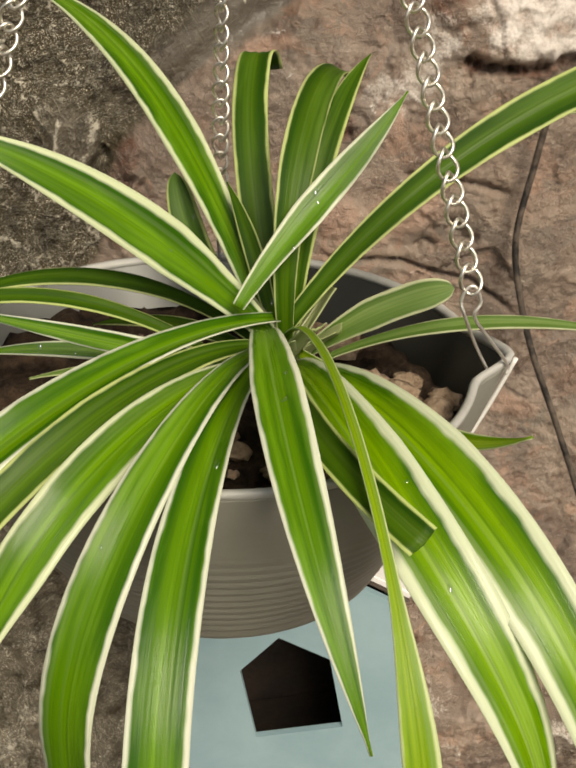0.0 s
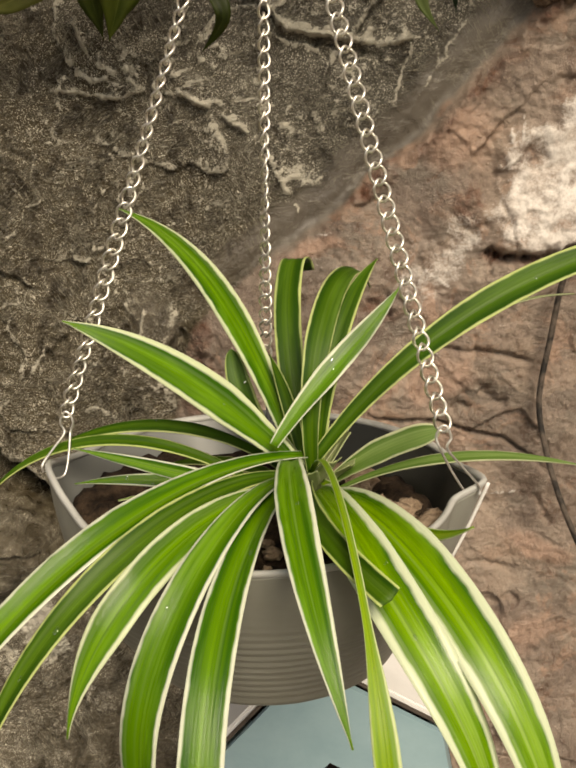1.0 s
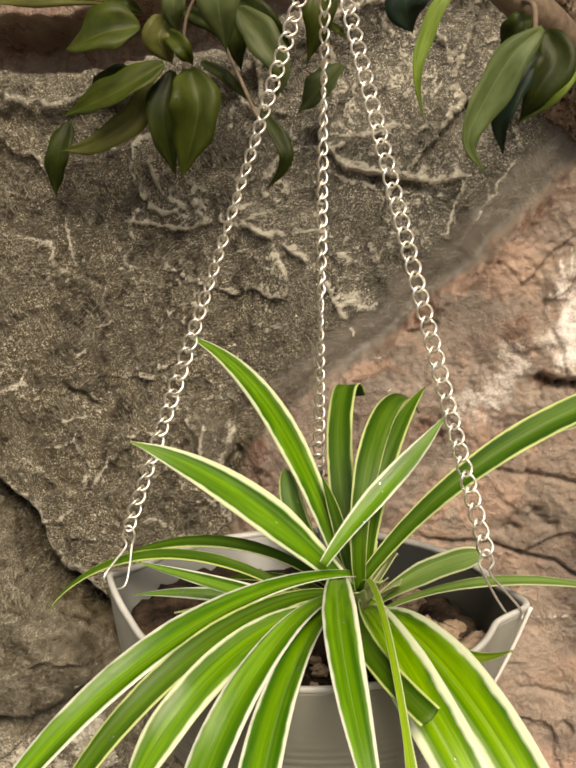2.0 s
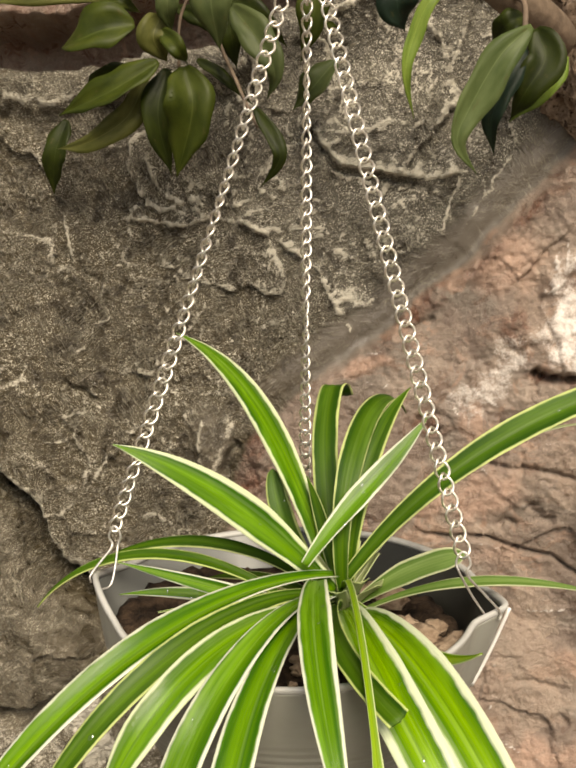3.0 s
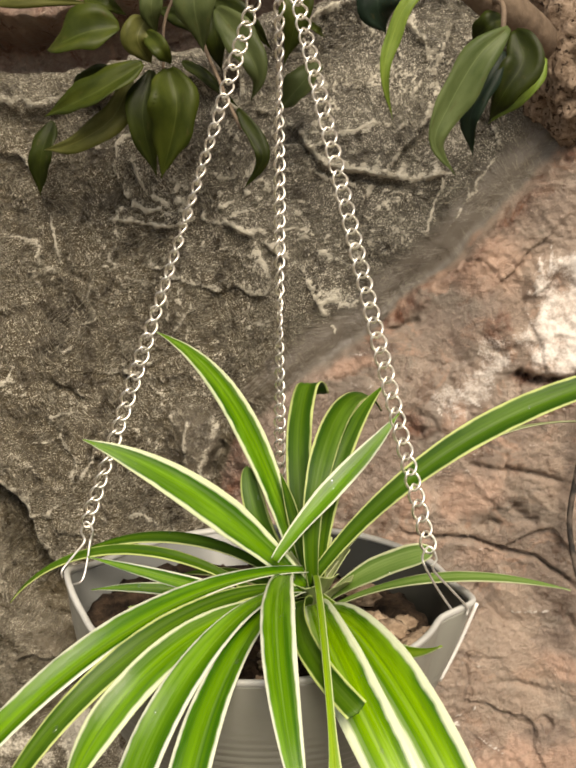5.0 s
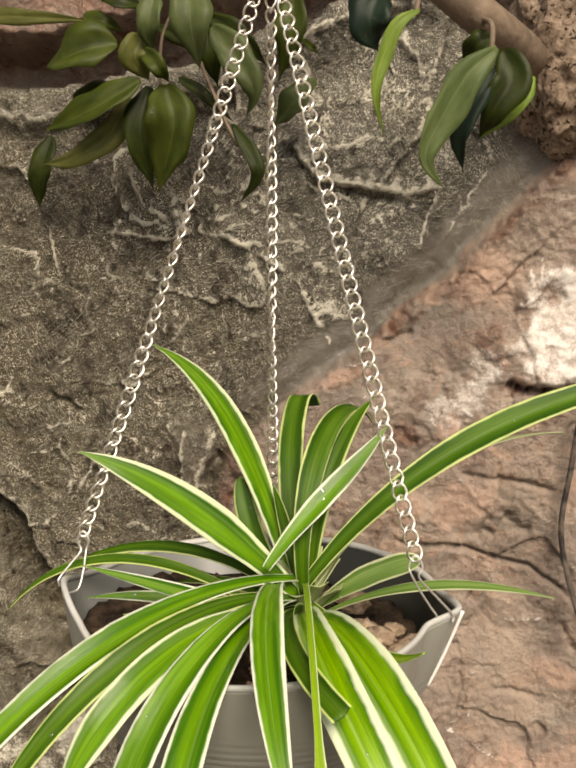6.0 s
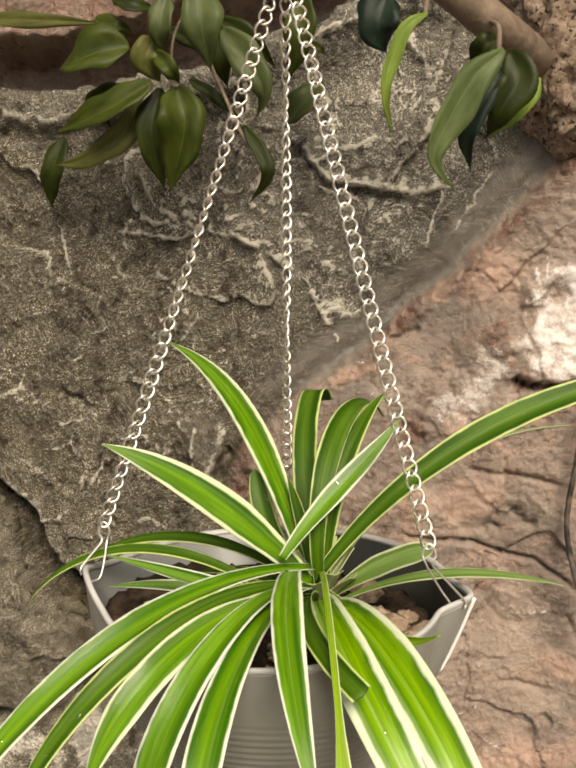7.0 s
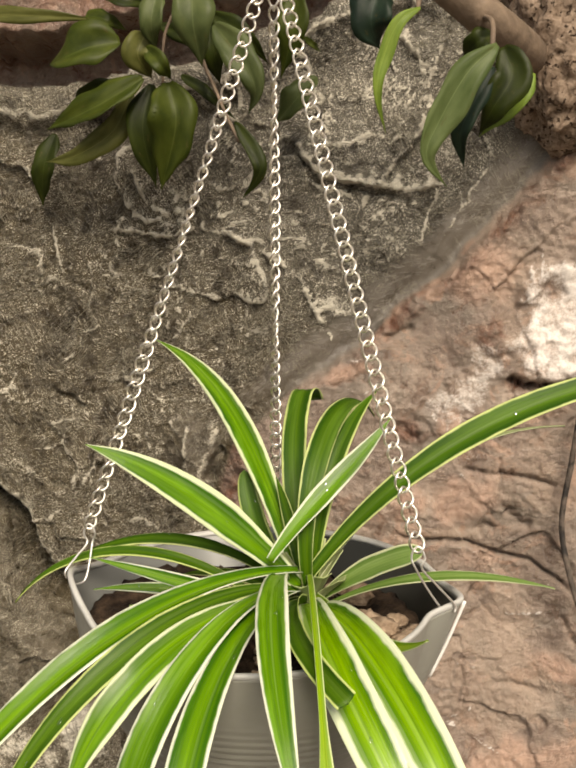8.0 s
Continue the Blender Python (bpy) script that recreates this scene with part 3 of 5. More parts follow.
    crest([(-0.184, 1.463), (-0.151, 1.467), (-0.114, 1.472)], 0.0022, 0.0022, 0.55, 0)
    crest([(-0.167, 1.449), (-0.142, 1.455), (-0.117, 1.455)], 0.0022, 0.002, 0.5, 0)
    crest([(-0.159, 1.393), (-0.134, 1.4), (-0.114, 1.406)], 0.0022, 0.002, 0.55, 0)
    crest([(-0.168, 1.482), (-0.141, 1.484), (-0.107, 1.479)], 0.002, 0.002, 0.4, 0)
    crest([(-0.168, 1.429), (-0.138, 1.433), (-0.108, 1.43)], 0.002, 0.002, 0.4, 0)
    crest([(-0.148, 1.411), (-0.118, 1.418), (-0.099, 1.416)], 0.002, 0.002, 0.4, 0)
    crest([(-0.291, 1.523), (-0.283, 1.501), (-0.275, 1.476), (-0.273, 1.457), (-0.281, 1.441), (-0.297, 1.43)], 0.003, 0.004, 0.45, 1)
    crest([(-0.312, 1.524), (-0.308, 1.497), (-0.306, 1.462)], 0.003, 0.0035, 0.4, 0)
    crest([(-0.371, 1.494), (-0.357, 1.481), (-0.348, 1.462)], 0.004, 0.005, 0.6, 1)
    crest([(-0.341, 1.478), (-0.326, 1.458), (-0.33, 1.438)], 0.003, 0.003, 0.3, 0)
    crest([(-0.245, 1.519), (-0.248, 1.495), (-0.26, 1.469)], 0.003, 0.004, 0.55, 0)
    crest([(-0.297, 1.415), (-0.281, 1.418), (-0.268, 1.424)], 0.003, 0.004, 0.9, 0)
    crest([(-0.33, 1.383), (-0.312, 1.386), (-0.298, 1.388)], 0.003, 0.004, 0.7, 0)
    crest([(-0.37, 1.321), (-0.348, 1.315), (-0.324, 1.32), (-0.299, 1.325)], 0.003, 0.004, 0.8, 0.5)
    crest([(-0.364, 1.286), (-0.342, 1.292), (-0.314, 1.301)], 0.0025, 0.003, 0.6, 0)
    crest([(-0.341, 1.211), (-0.318, 1.231), (-0.298, 1.253), (-0.277, 1.29)], 0.004, 0.006, 0.9, 1)
    crest([(-0.324, 1.221), (-0.296, 1.248), (-0.284, 1.267)], 0.002, 0.003, 0.7, 0)
    crest([(-0.369, 1.208), (-0.35, 1.213), (-0.33, 1.215)], 0.003, 0.003, 0.7, 0)
    crest([(-0.392, 1.202), (-0.374, 1.219), (-0.355, 1.235)], 0.005, 0.006, 0.35, 0)
    crest([(-0.179, 1.326), (-0.187, 1.291), (-0.188, 1.256)], 0.004, 0.005, 0.6, 1)
    crest([(-0.328, 1.589), (-0.317, 1.565), (-0.311, 1.536)], 0.004, 0.004, 0.3, 0)
    crest([(-0.212, 1.578), (-0.197, 1.575), (-0.172, 1.579)], 0.003, 0.003, 0.5, 0)
    crest([(0.117, 1.57), (0.097, 1.535), (0.075, 1.507), (0.055, 1.47)], 0.003, 0.003, 0.3, 0)
    crest([(0.069, 1.546), (0.06, 1.521), (0.055, 1.496)], 0.002, 0.002, 0.8, 0)
    crest([(0.088, 1.551), (0.091, 1.538), (0.09, 1.524)], 0.002, 0.002, 0.5, 0)
    crest([(-0.001, 1.536), (0.018, 1.524), (0.027, 1.51)], 0.003, 0.004, 0.45, 0)
    crest([(-0.024, 1.528), (-0.001, 1.513), (0.022, 1.508)], 0.002, 0.002, 0.4, 0)
    crest([(-0.072, 1.534), (-0.043, 1.521), (-0.02, 1.514)], 0.002, 0.002, 0.35, 0)
    crest([(-0.077, 1.487), (-0.049, 1.484), (-0.025, 1.472)], 0.002, 0.002, 0.35, 0)
    crest([(-0.052, 1.684), (-0.04, 1.694), (-0.017, 1.702), (-0.001, 1.703)], 0.008, 0.01, 1.0, 0)
    crest([(0.035, 1.688), (0.05, 1.67), (0.075, 1.641)], 0.012, 0.014, 1.0, 0.4)
    crest([(-0.023, 1.591), (-0.047, 1.601), (-0.07, 1.6)], 0.003, 0.003, 0.5, 0)
    crest([(0.075, 1.266), (0.091, 1.276), (0.103, 1.261), (0.115, 1.246), (0.129, 1.233)], 0.004, 0.004, 0.35, 0)
    crest([(0.051, 1.207), (0.101, 1.195), (0.144, 1.184), (0.19, 1.152)], 0.005, 0.003, 0.3, 0)
    crest([(0.167, 1.493), (0.163, 1.455)], 0.0018, 0.001, 0.7, 0)
    crest([(0.16, 1.486), (0.156, 1.455)], 0.0015, 0.001, 0.4, 0)
    crest([(0.078, 1.089), (0.086, 1.077), (0.121, 1.079), (0.132, 1.069)], 0.002, 0.0025, 0.75, 0)
    crest([(0.073, 1.02), (0.1, 1.037), (0.109, 1.05)], 0.002, 0.002, 0.6, 0)
    crest([(0.068, 1.024), (0.092, 1.012), (0.122, 0.993), (0.153, 0.981)], 0.0026, 0.003, 0.85, 0)
    crest([(0.13, 1.128), (0.16, 1.133), (0.181, 1.138)], 0.003, 0.003, 0.7, 0)
    crest([(0.161, 1.084), (0.182, 1.072), (0.204, 1.059)], 0.003, 0.003, 0.5, 0)
    crest([(0.089, 1.353), (0.1, 1.341), (0.107, 1.334)], 0.002, 0.0015, 0.9, 0)
    crest([(0.066, 1.336), (0.07, 1.324)], 0.002, 0.0015, 0.8, 0)
    crest([(-0.041, 1.377), (-0.017, 1.386), (-0.0, 1.387)], 0.004, 0.004, 0.5, 0)
    crest([(-0.022, 1.357), (-0.003, 1.35), (0.007, 1.354)], 0.002, 0.002, 0.6, 0)
    crest([(0.124, 1.31), (0.151, 1.298), (0.188, 1.296)], 0.002, 0.002, 0.35, 0)
    crest([(0.087, 1.307), (0.101, 1.29), (0.124, 1.293)], 0.002, 0.002, 0.4, 0)
    crest([(0.13, 1.097), (0.154, 1.091), (0.168, 1.079)], 0.002, 0.002, 0.3, 0)
    crest([(-0.070, 1.670), (-0.042, 1.694), (-0.008, 1.702), (0.028, 1.700)], 0.008, 0.010, 0.8)
    crest([(-0.33, 1.22), (-0.27, 1.25), (-0.22, 1.30)], 0.009, 0.006, 0.12)
    # the boss, its sunlit white painted in as pale, overhanging a dark slot
    bx, bz = wx + 0.020 * layers(x, z, 0.045, 3, 110), wz + 0.016 * layers(x, z, 0.05, 3, 120)
    boss = soft((bx - 0.122 - 0.62 * np.maximum(bz - 1.415, 0)) / 0.040, 0.0, 1.0) * (1 - soft(bz, 1.485, 1.545)) * (1 - soft(x, 0.32, 0.50))
    cut = soft(wz, 1.362, 1.369)
    h = h + 0.012 * boss * cut
    pale = pale + 0.60 * boss * cut * (0.70 + 0.3 * soft(layers(wx * 1.7 - wz, wz + wx * 0.6, 0.030, 3, 124), -0.5, 0.4))
    sleek = np.maximum(sleek, 0.85 * boss * cut)
    sleek = np.maximum(sleek, 0.7 * spot(0.095, 1.358, 0.050, 0.030, 30))
    pale = pale + 0.34 * spot(0.090, 1.350, 0.040, 0.022, 30, 0.6) + 0.30 * spot(0.118, 1.384, 0.018, 0.016, 0, 0.6) + 0.10 * spot(0.06, 1.375, 0.06, 0.03)

    def crack(line, width, depth):
        w = window(line, 0.03)
        dd, ss, sh = along((x + 0.5 * (wx - x))[w], (z + 0.5 * (wz - z))[w], line)
        fade = soft(sh, 0, 0.1) * (1 - soft(sh, 0.9, 1.0)) * (0.5 + 0.6 * rough[w])
        h[w] -= depth * np.exp(-((dd / width) ** 2)) * fade
        pale[w] -= 0.3 * np.exp(-((dd / (2 * width)) ** 2)) * fade

    crack([(-0.024, 1.55), (0.008, 1.545), (0.027, 1.539), (0.047, 1.533)], 0.0025, 0.004)
    crack([(0.025, 1.213), (0.049, 1.208), (0.082, 1.207), (0.101, 1.202), (0.129, 1.193), (0.157, 1.187), (0.181, 1.17), (0.202, 1.154)], 0.0022, 0.009)
    crack([(0.091, 1.283), (0.119, 1.274), (0.142, 1.272), (0.165, 1.267), (0.181, 1.263)], 0.0025, 0.006)
    crack([(0.131, 1.29), (0.13, 1.274), (0.126, 1.256)], 0.0014, 0.004)
    crack([(0.133, 1.237), (0.148, 1.228), (0.162, 1.221)], 0.005, 0.006)
    crack([(0.132, 1.366), (0.153, 1.361), (0.177, 1.364), (0.198, 1.366)], 0.005, 0.016)
    crack([(0.137, 1.369), (0.137, 1.358), (0.138, 1.343)], 0.0012, 0.004)
    crack([(0.118, 1.43), (0.125, 1.439), (0.131, 1.448)], 0.0012, 0.003)
    crack([(0.017, 1.405), (0.04, 1.413), (0.049, 1.418)], 0.003, 0.005)
    crack([(0.075, 1.454), (0.086, 1.465), (0.1, 1.476)], 0.002, 0.004)
    crack([(-0.33, 1.357), (-0.307, 1.346), (-0.29, 1.33)], 0.003, 0.006)
    crack([(0.025, 1.32), (0.04, 1.309), (0.049, 1.307)], 0.004, 0.005)
    crack([(0.106, 1.216), (0.115, 1.224), (0.127, 1.217)], 0.004, 0.005)
    crack([(0.121, 1.061), (0.143, 1.063), (0.169, 1.053)], 0.003, 0.004)
    crack([(0.075, 1.101), (0.092, 1.105)], 0.003, 0.005)
    crack([(0.159, 1.023), (0.167, 1.03), (0.175, 1.02)], 0.004, 0.005)
    crack([(-0.158, 1.264), (-0.155, 1.282), (-0.146, 1.298)], 0.004, 0.01)
    crack([(-0.18, 1.494), (-0.201, 1.475), (-0.218, 1.446)], 0.002, 0.002)
    crack([(-0.356, 1.247), (-0.333, 1.253), (-0.312, 1.248)], 0.004, 0.004)
    crack([(0.186, 1.134), (0.192, 1.121), (0.203, 1.101)], 0.003, 0.005)
    # ledge at the top and the hollow above it
    h = h + 0.020 * np.exp(-((over / 0.022) ** 2)) - 0.075 * soft(over, 0.016, 0.028) * (1 - soft(over, 0.056, 0.078))
    pale = pale + (0.10 * np.exp(-(((over - 0.012) / 0.012) ** 2)) + 0.5 * np.exp(-(((over + 0.006) / 0.0028) ** 2))) * (x < -0.12)
    h = h - 0.010 * np.exp(-(((over + 0.024) / 0.014) ** 2)) * (x < -0.12)
    red = np.maximum(red, 0.55 * soft(over, 0.022, 0.034))
    # the smooth grey column beside the seam
    column = spot(-0.172, 1.288, 0.020, 0.055, 5, 0.15)
    h = h + 0.008 * column
    sleek, tan = np.maximum(sleek, 0.6 * column), np.maximum(tan, 0.35 * column)
    # boulders at the foot of the grey side
    foot = [(-0.70, 1.43), (-0.44, 1.25), (-0.388, 1.206), (-0.375, 1.172), (-0.351, 1.140), (-0.316, 1.124), (-0.289, 1.102), (-0.257, 1.069), (-0.222, 1.034), (-0.17, 0.99), (-0.10, 0.93), (0.0, 0.86), (0.3, 0.78)]
    df, sf, _ = along(lx, lz, foot)
    out = -df * sf
    h = h + 0.060 * soft(out, -0.003, 0.020) + 0.10 * soft(out, 0.05, 0.5) - 0.080 * np.exp(-(((out + 0.010) / 0.011) ** 2)) * (wx < -0.1)
    tan = np.maximum(tan, 0.9 * soft(out, 0.0, 0.010) * (1 - soft(wx, -0.15, -0.05)))
    pale = np.where((out > 0) & (wx < -0.2), 0.5 * pale, pale)
    pink = np.where(out > 0, 0.15 + 0.20 * lattice(wx / 0.12, wz / 0.12, 90) + 0.5 * soft(wx, -0.15, 0.05), pink)
    # Pale paint here also carries the boulder's lit edge and a sun patch.
    pale = pale + 0.12 * np.exp(-(((out - 0.006) / 0.003) ** 2)) * (wx < -0.2) * worn + 0.75 * spot(-0.286, 1.014, 0.024, 0.030) + 0.30 * spot(-0.345, 0.985, 0.035, 0.022) + 0.25 * soft(1.018 - wz, 0.0, 0.012) * (wx < -0.22) * worn
    step = [(-0.70, 1.015), (-0.398, 1.024), (-0.346, 1.025), (-0.317, 1.038), (-0.285, 1.062)]
    ds, ss, _ = along(lx, lz, step)
    h = h - 0.034 * np.exp(-((ds / 0.010) ** 2))
    h = h + 0.05 * soft(-z, -1.15, -0.75) * soft(x, -0.05, 0.15)
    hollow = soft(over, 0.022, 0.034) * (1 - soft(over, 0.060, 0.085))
    # the dry brush catches what stands out from its surroundings
    proud = np.clip((h - blurred(h, 4)) / 0.0012, 0, 1.4) * (1 - 0.75 * pink) * (1 - 0.6 * sleek) * (0.35 + 0.65 * soft(layers(x, z, 0.05, 2, 150), -0.4, 0.4))
    pale = pale + 0.62 * proud * (1 - 0.35 * soft(-x, 0.20, 0.32)) * (1 - 0.75 * np.exp(-(((over - 0.008) / 0.018) ** 2)) * (x < 0)) * (1 - 0.65 * soft(out, -0.004, 0.004) * (wx < -0.15))
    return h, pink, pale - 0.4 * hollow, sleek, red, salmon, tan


def rock_wall():
    xs = np.concatenate([np.linspace(-3.5, -0.47, 36), np.arange(-0.46, 0.36, 0.0016), np.linspace(0.37, 3.5, 36)])
    zs = np.concatenate([np.linspace(-0.05, 0.72, 30), np.arange(0.73, 1.78, 0.0017), np.linspace(1.79, 3.2, 30)])
    x, z = np.meshgrid(xs, zs)
    h, *paint = rock_relief(x, z)
    nz, nx = x.shape
    front = np.column_stack([x.ravel(), (WALL_Y - h).ravel(), z.ravel()])
    i = (np.arange(nz - 1)[:, None] * nx + np.arange(nx - 1)).ravel()
    faces = np.column_stack([i, i + 1, i + 1 + nx, i + nx])
    # flat back and edges, thirty centimetres behind the relief
    around = list(range(nx)) + list(range(2 * nx - 1, nz * nx, nx)) + list(range(nz * nx - 2, (nz - 1) * nx - 1, -1)) + list(range((nz - 2) * nx, 0, -nx))
    back = [(front[k][0], 1.1, front[k][2]) for k in around]
    n, m = len(front), len(around)
    extra = [(around[k], n + k, n + (k + 1) % m, around[(k + 1) % m]) for k in range(m)]
    extra.append(tuple(n + k for k in range(m - 1, -1, -1)))
    me = mesh_of("rock_wall", np.vstack([front, back]), faces.tolist() + extra, ROCK)
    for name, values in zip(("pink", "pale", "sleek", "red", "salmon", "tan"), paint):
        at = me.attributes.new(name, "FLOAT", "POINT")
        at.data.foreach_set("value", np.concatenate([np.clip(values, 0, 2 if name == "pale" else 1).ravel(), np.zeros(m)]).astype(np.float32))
    ob = new("wall_rock", me)
    return tagged(ob, "painted cement rock wall, olive grey and brick pink, dry-brushed white", "wall", kind="structure")


rock_wall()
g = bmesh.new()
bmesh.ops.create_grid(g, x_segments=40, y_segments=40, size=150)
gm = bpy.data.meshes.new("ground")
g.to_mesh(gm)
g.free()
gm.materials.append(EARTH)
tagged(new("ground", gm), "bare brown garden earth below the wall", "ground", kind="structure")


# ---- the hanging pot ----
POT = Vector((-0.022, 0.310, 0.0))
RIM_Z, FOOT_Z = 1.315, 1.231
RIM_TURN = np.array([-180, -168, -150, -134, -115, -80, -55, -38, -20, -8, 12, 46, 70, 95, 122, 142, 160, 172, 180], float)
RIM_OUT = np.array([0.1060, 0.1025, 0.0945, 0.0915, 0.0915, 0.0985, 0.1010, 0.0960, 0.0925, 0.1045, 0.0945, 0.0990, 0.1050, 0.1090, 0.1120, 0.1110, 0.1080, 0.1085, 0.1060])


def rim_lift(a):
    """How far the hooks pull the rim up at its corners."""
    d = math.degrees(a)
    near = lambda c, w: math.exp(-((((d - c + 180) % 360 - 180) / w) ** 2))
    return 0.013 * near(-168, 18) + 0.004 * near(-10, 15) - 0.0045 * near(-115, 34)


def rim_radius(a):
    """The rim's reach by angle: round, drawn out to corners where the hooks pull."""
    return float(np.interp((math.degrees(a) + 180) % 360 - 180, RIM_TURN, RIM_OUT))


def rim_smooth(a):
    return (rim_radius(a - 0.04) + 2 * rim_radius(a) + rim_radius(a + 0.04)) / 4


def pot_ring(f, inset, count=144):
    """A ring of the pot at the share f of its height."""
    ring = []
    z = FOOT_Z + (RIM_Z - FOOT_Z) * f
    for k in range(count):
        a = 2 * math.pi * k / count
        g = min(1.0, f) ** (1.25 - 0.55 * math.exp(-((((math.degrees(a) + 345) % 360 - 180) / 30) ** 2)))
        r = 0.0615 * (1 - g) + rim_smooth(a) * g + 0.006 * math.sin(math.pi * min(1, f)) - inset
        ridge = 0.00045 * math.sin(z * 2 * math.pi / 0.0042) * soft(np.array(z), 1.234, 1.240) * (1 - soft(np.array(z), 1.268, 1.29)) if inset == 0 else 0
        r += float(ridge)
        ring.append((POT.x + r * math.cos(a), POT.y - 0.003 * (1 - f) + r * math.sin(a), z + rim_lift(a) * f * f))
    return ring


def lathe(rings, close_start, close_end):
    n = len(rings[0])
    verts = [v for ring in rings for v in ring]
    faces = []
    for i in range(len(rings) - 1):
        for k in range(n):
            q = (k + 1) % n
            faces.append((i * n + k, i * n + q, (i + 1) * n + q, (i + 1) * n + k))
    if close_start:
        faces.append(tuple(range(n))[::-1])
    if close_end:
        faces.append(tuple((len(rings) - 1) * n + k for k in range(n)))
    return verts, faces


pot = thing("hanging_pot", (POT.x, POT.y, FOOT_Z), "grey plastic pot with a rim pulled to corners, hanging on chains", "plant pot")
outer = [pot_ring(0.0, 0.004), pot_ring(0.015, 0.001)] + [pot_ring(f, 0) for f in np.linspace(0.03, 0.965, 60)]
inner = [pot_ring(f, 0.0022) for f in np.linspace(0.965, 0.06, 12)]
child("body", mesh_of("body", *lathe(outer + inner[:1], True, False), PLASTIC), pot)
lining = mesh_of("lining", *lathe(inner, False, True), TONED)
blend = lining.attributes.new("blend", "FLOAT", "POINT")
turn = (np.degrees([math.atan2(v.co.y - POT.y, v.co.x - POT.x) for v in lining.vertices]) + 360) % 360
blend.data.foreach_set("value", (1 - soft(np.abs((turn - 38 + 180) % 360 - 180), 25, 62)).astype(np.float32))
child("lining", lining, pot, "inner wall, darker at the back right")
lip = [pot_ring(0.966, -0.0002), pot_ring(0.972, -0.0005), pot_ring(0.992, -0.0005), pot_ring(1.0, 0.0002), pot_ring(1.0, 0.0018), pot_ring(0.990, 0.0026), pot_ring(0.966, 0.0024)]
lip.append(lip[0])
# White tube that paints the light caught by the corner's crease
for a0 in (-8.0,):
    edge = [(POT.x + (0.0615 * (1 - f ** 1.25) + (rim_smooth(radians(a0)) + 0.0014) * f ** 1.25 + 0.006 * math.sin(math.pi * f)) * math.cos(radians(a0)), POT.y + (0.0615 * (1 - f ** 1.25) + (rim_smooth(radians(a0)) + 0.0014) * f ** 1.25 + 0.006 * math.sin(math.pi * f)) * math.sin(radians(a0)), FOOT_Z + (RIM_Z - FOOT_Z) * f + rim_lift(radians(a0)) * f * f) for f in np.linspace(0.52, 0.98, 18)]
    child("crease", mesh_of("crease", *tube(edge, 0.0009, 6), WHITE), pot, "crease below the drawn-out corner, its highlight a white line")
child("rim", mesh_of("rim", *lathe(lip, False, False), RIM), pot, "rolled rim, its highlight put into a paler grey")

# soil, fills the pot
rings = []
for j in range(26):
    f = 1 - j / 25.0
    ring = []
    for k in range(96):
        a = 2 * math.pi * k / 96
        rise = float(soft(np.array(-math.cos(a) * f), 0.05, 0.75))
        r = (0.0615 + (rim_smooth(a) - 0.0615) * (0.62 + 0.17 * rise)) * f
        x, y = POT.x + r * math.cos(a), POT.y + r * math.sin(a)
        xa, ya = np.array(x), np.array(y)
        z = 1.292 + 0.008 * rise + 0.006 * float(layers(xa, ya, 0.03, 3, 70)) + 0.003 * float(layers(xa, ya, 0.007, 2, 75)) + 0.010 * math.exp(-((x - 0.0) ** 2 + (y - 0.318) ** 2) / 0.0009)
        ring.append((x, y, z))
    rings.append(ring)
under = [(POT.x + (v[0] - POT.x) * 0.62, POT.y + (v[1] - POT.y) * 0.62, 1.262) for v in rings[0]]
soil = thing("potting_soil", (POT.x, POT.y, 1.262), "damp dark brown soil with dry crumbs filling the pot", "soil")
child("soil_bed", mesh_of("soil_bed", *lathe([under] + rings, True, True), SOIL), soil)


def clod(x, y, size, seed):
    bm = bmesh.new()
    bmesh.ops.create_icosphere(bm, subdivisions=3, radius=size)
    for v in bm.verts:
        c = v.co / size
        k = 1 + 0.50 * noise.noise(c * 1.7 + Vector((seed * 3.1, 0, 0))) + 0.30 * noise.noise(c * 4.5 + Vector((0, seed * 1.7, 0)))
        v.co = Vector((c.x * k, c.y * k * 0.9, c.z * k * 0.62)) * size + Vector((x, y, 1.294 + size * 0.35))
    me = bpy.data.meshes.new("soil_clod")
    bm.to_mesh(me)
    bm.free()
    me.materials.append(CLOD)
    me.polygons.foreach_set("use_smooth", [True] * len(me.polygons))
    return child("soil_clod", me, soil)


rng = random.Random(4)
for x, y, s in ((0.040, 0.298, 0.011), (0.052, 0.288, 0.009), (0.030, 0.310, 0.010), (0.058, 0.300, 0.007), (0.034, 0.285, 0.008), (0.046, 0.318, 0.006), (0.022, 0.352, 0.010), (0.012, 0.360, 0.008)):
    clod(x, y, s, rng.random() * 9)
for k in range(46):
    a, r = rng.uniform(0, 6.28), rng.uniform(0.02, 0.082)
    clod(POT.x + r * math.cos(a), POT.y + r * math.sin(a), rng.uniform(0.0015, 0.0042), rng.random() * 9)


# ---- chains and hooks ----
def link_mesh():
    pts = []
    for k in range(22):
        a = 2 * math.pi * k / 22
        c, s = math.cos(a), math.sin(a)
        twist = 0.75 * c
        x, z = 0.0035 * s * (1 - 0.12 * c * c), 0.0050 * c
        pts.append((x * math.cos(twist), x * math.sin(twist), z))
    v, f = tube(pts, 0.00068, 7, True)
    return mesh_of("link", v, f, STEEL)


LINK = link_mesh()


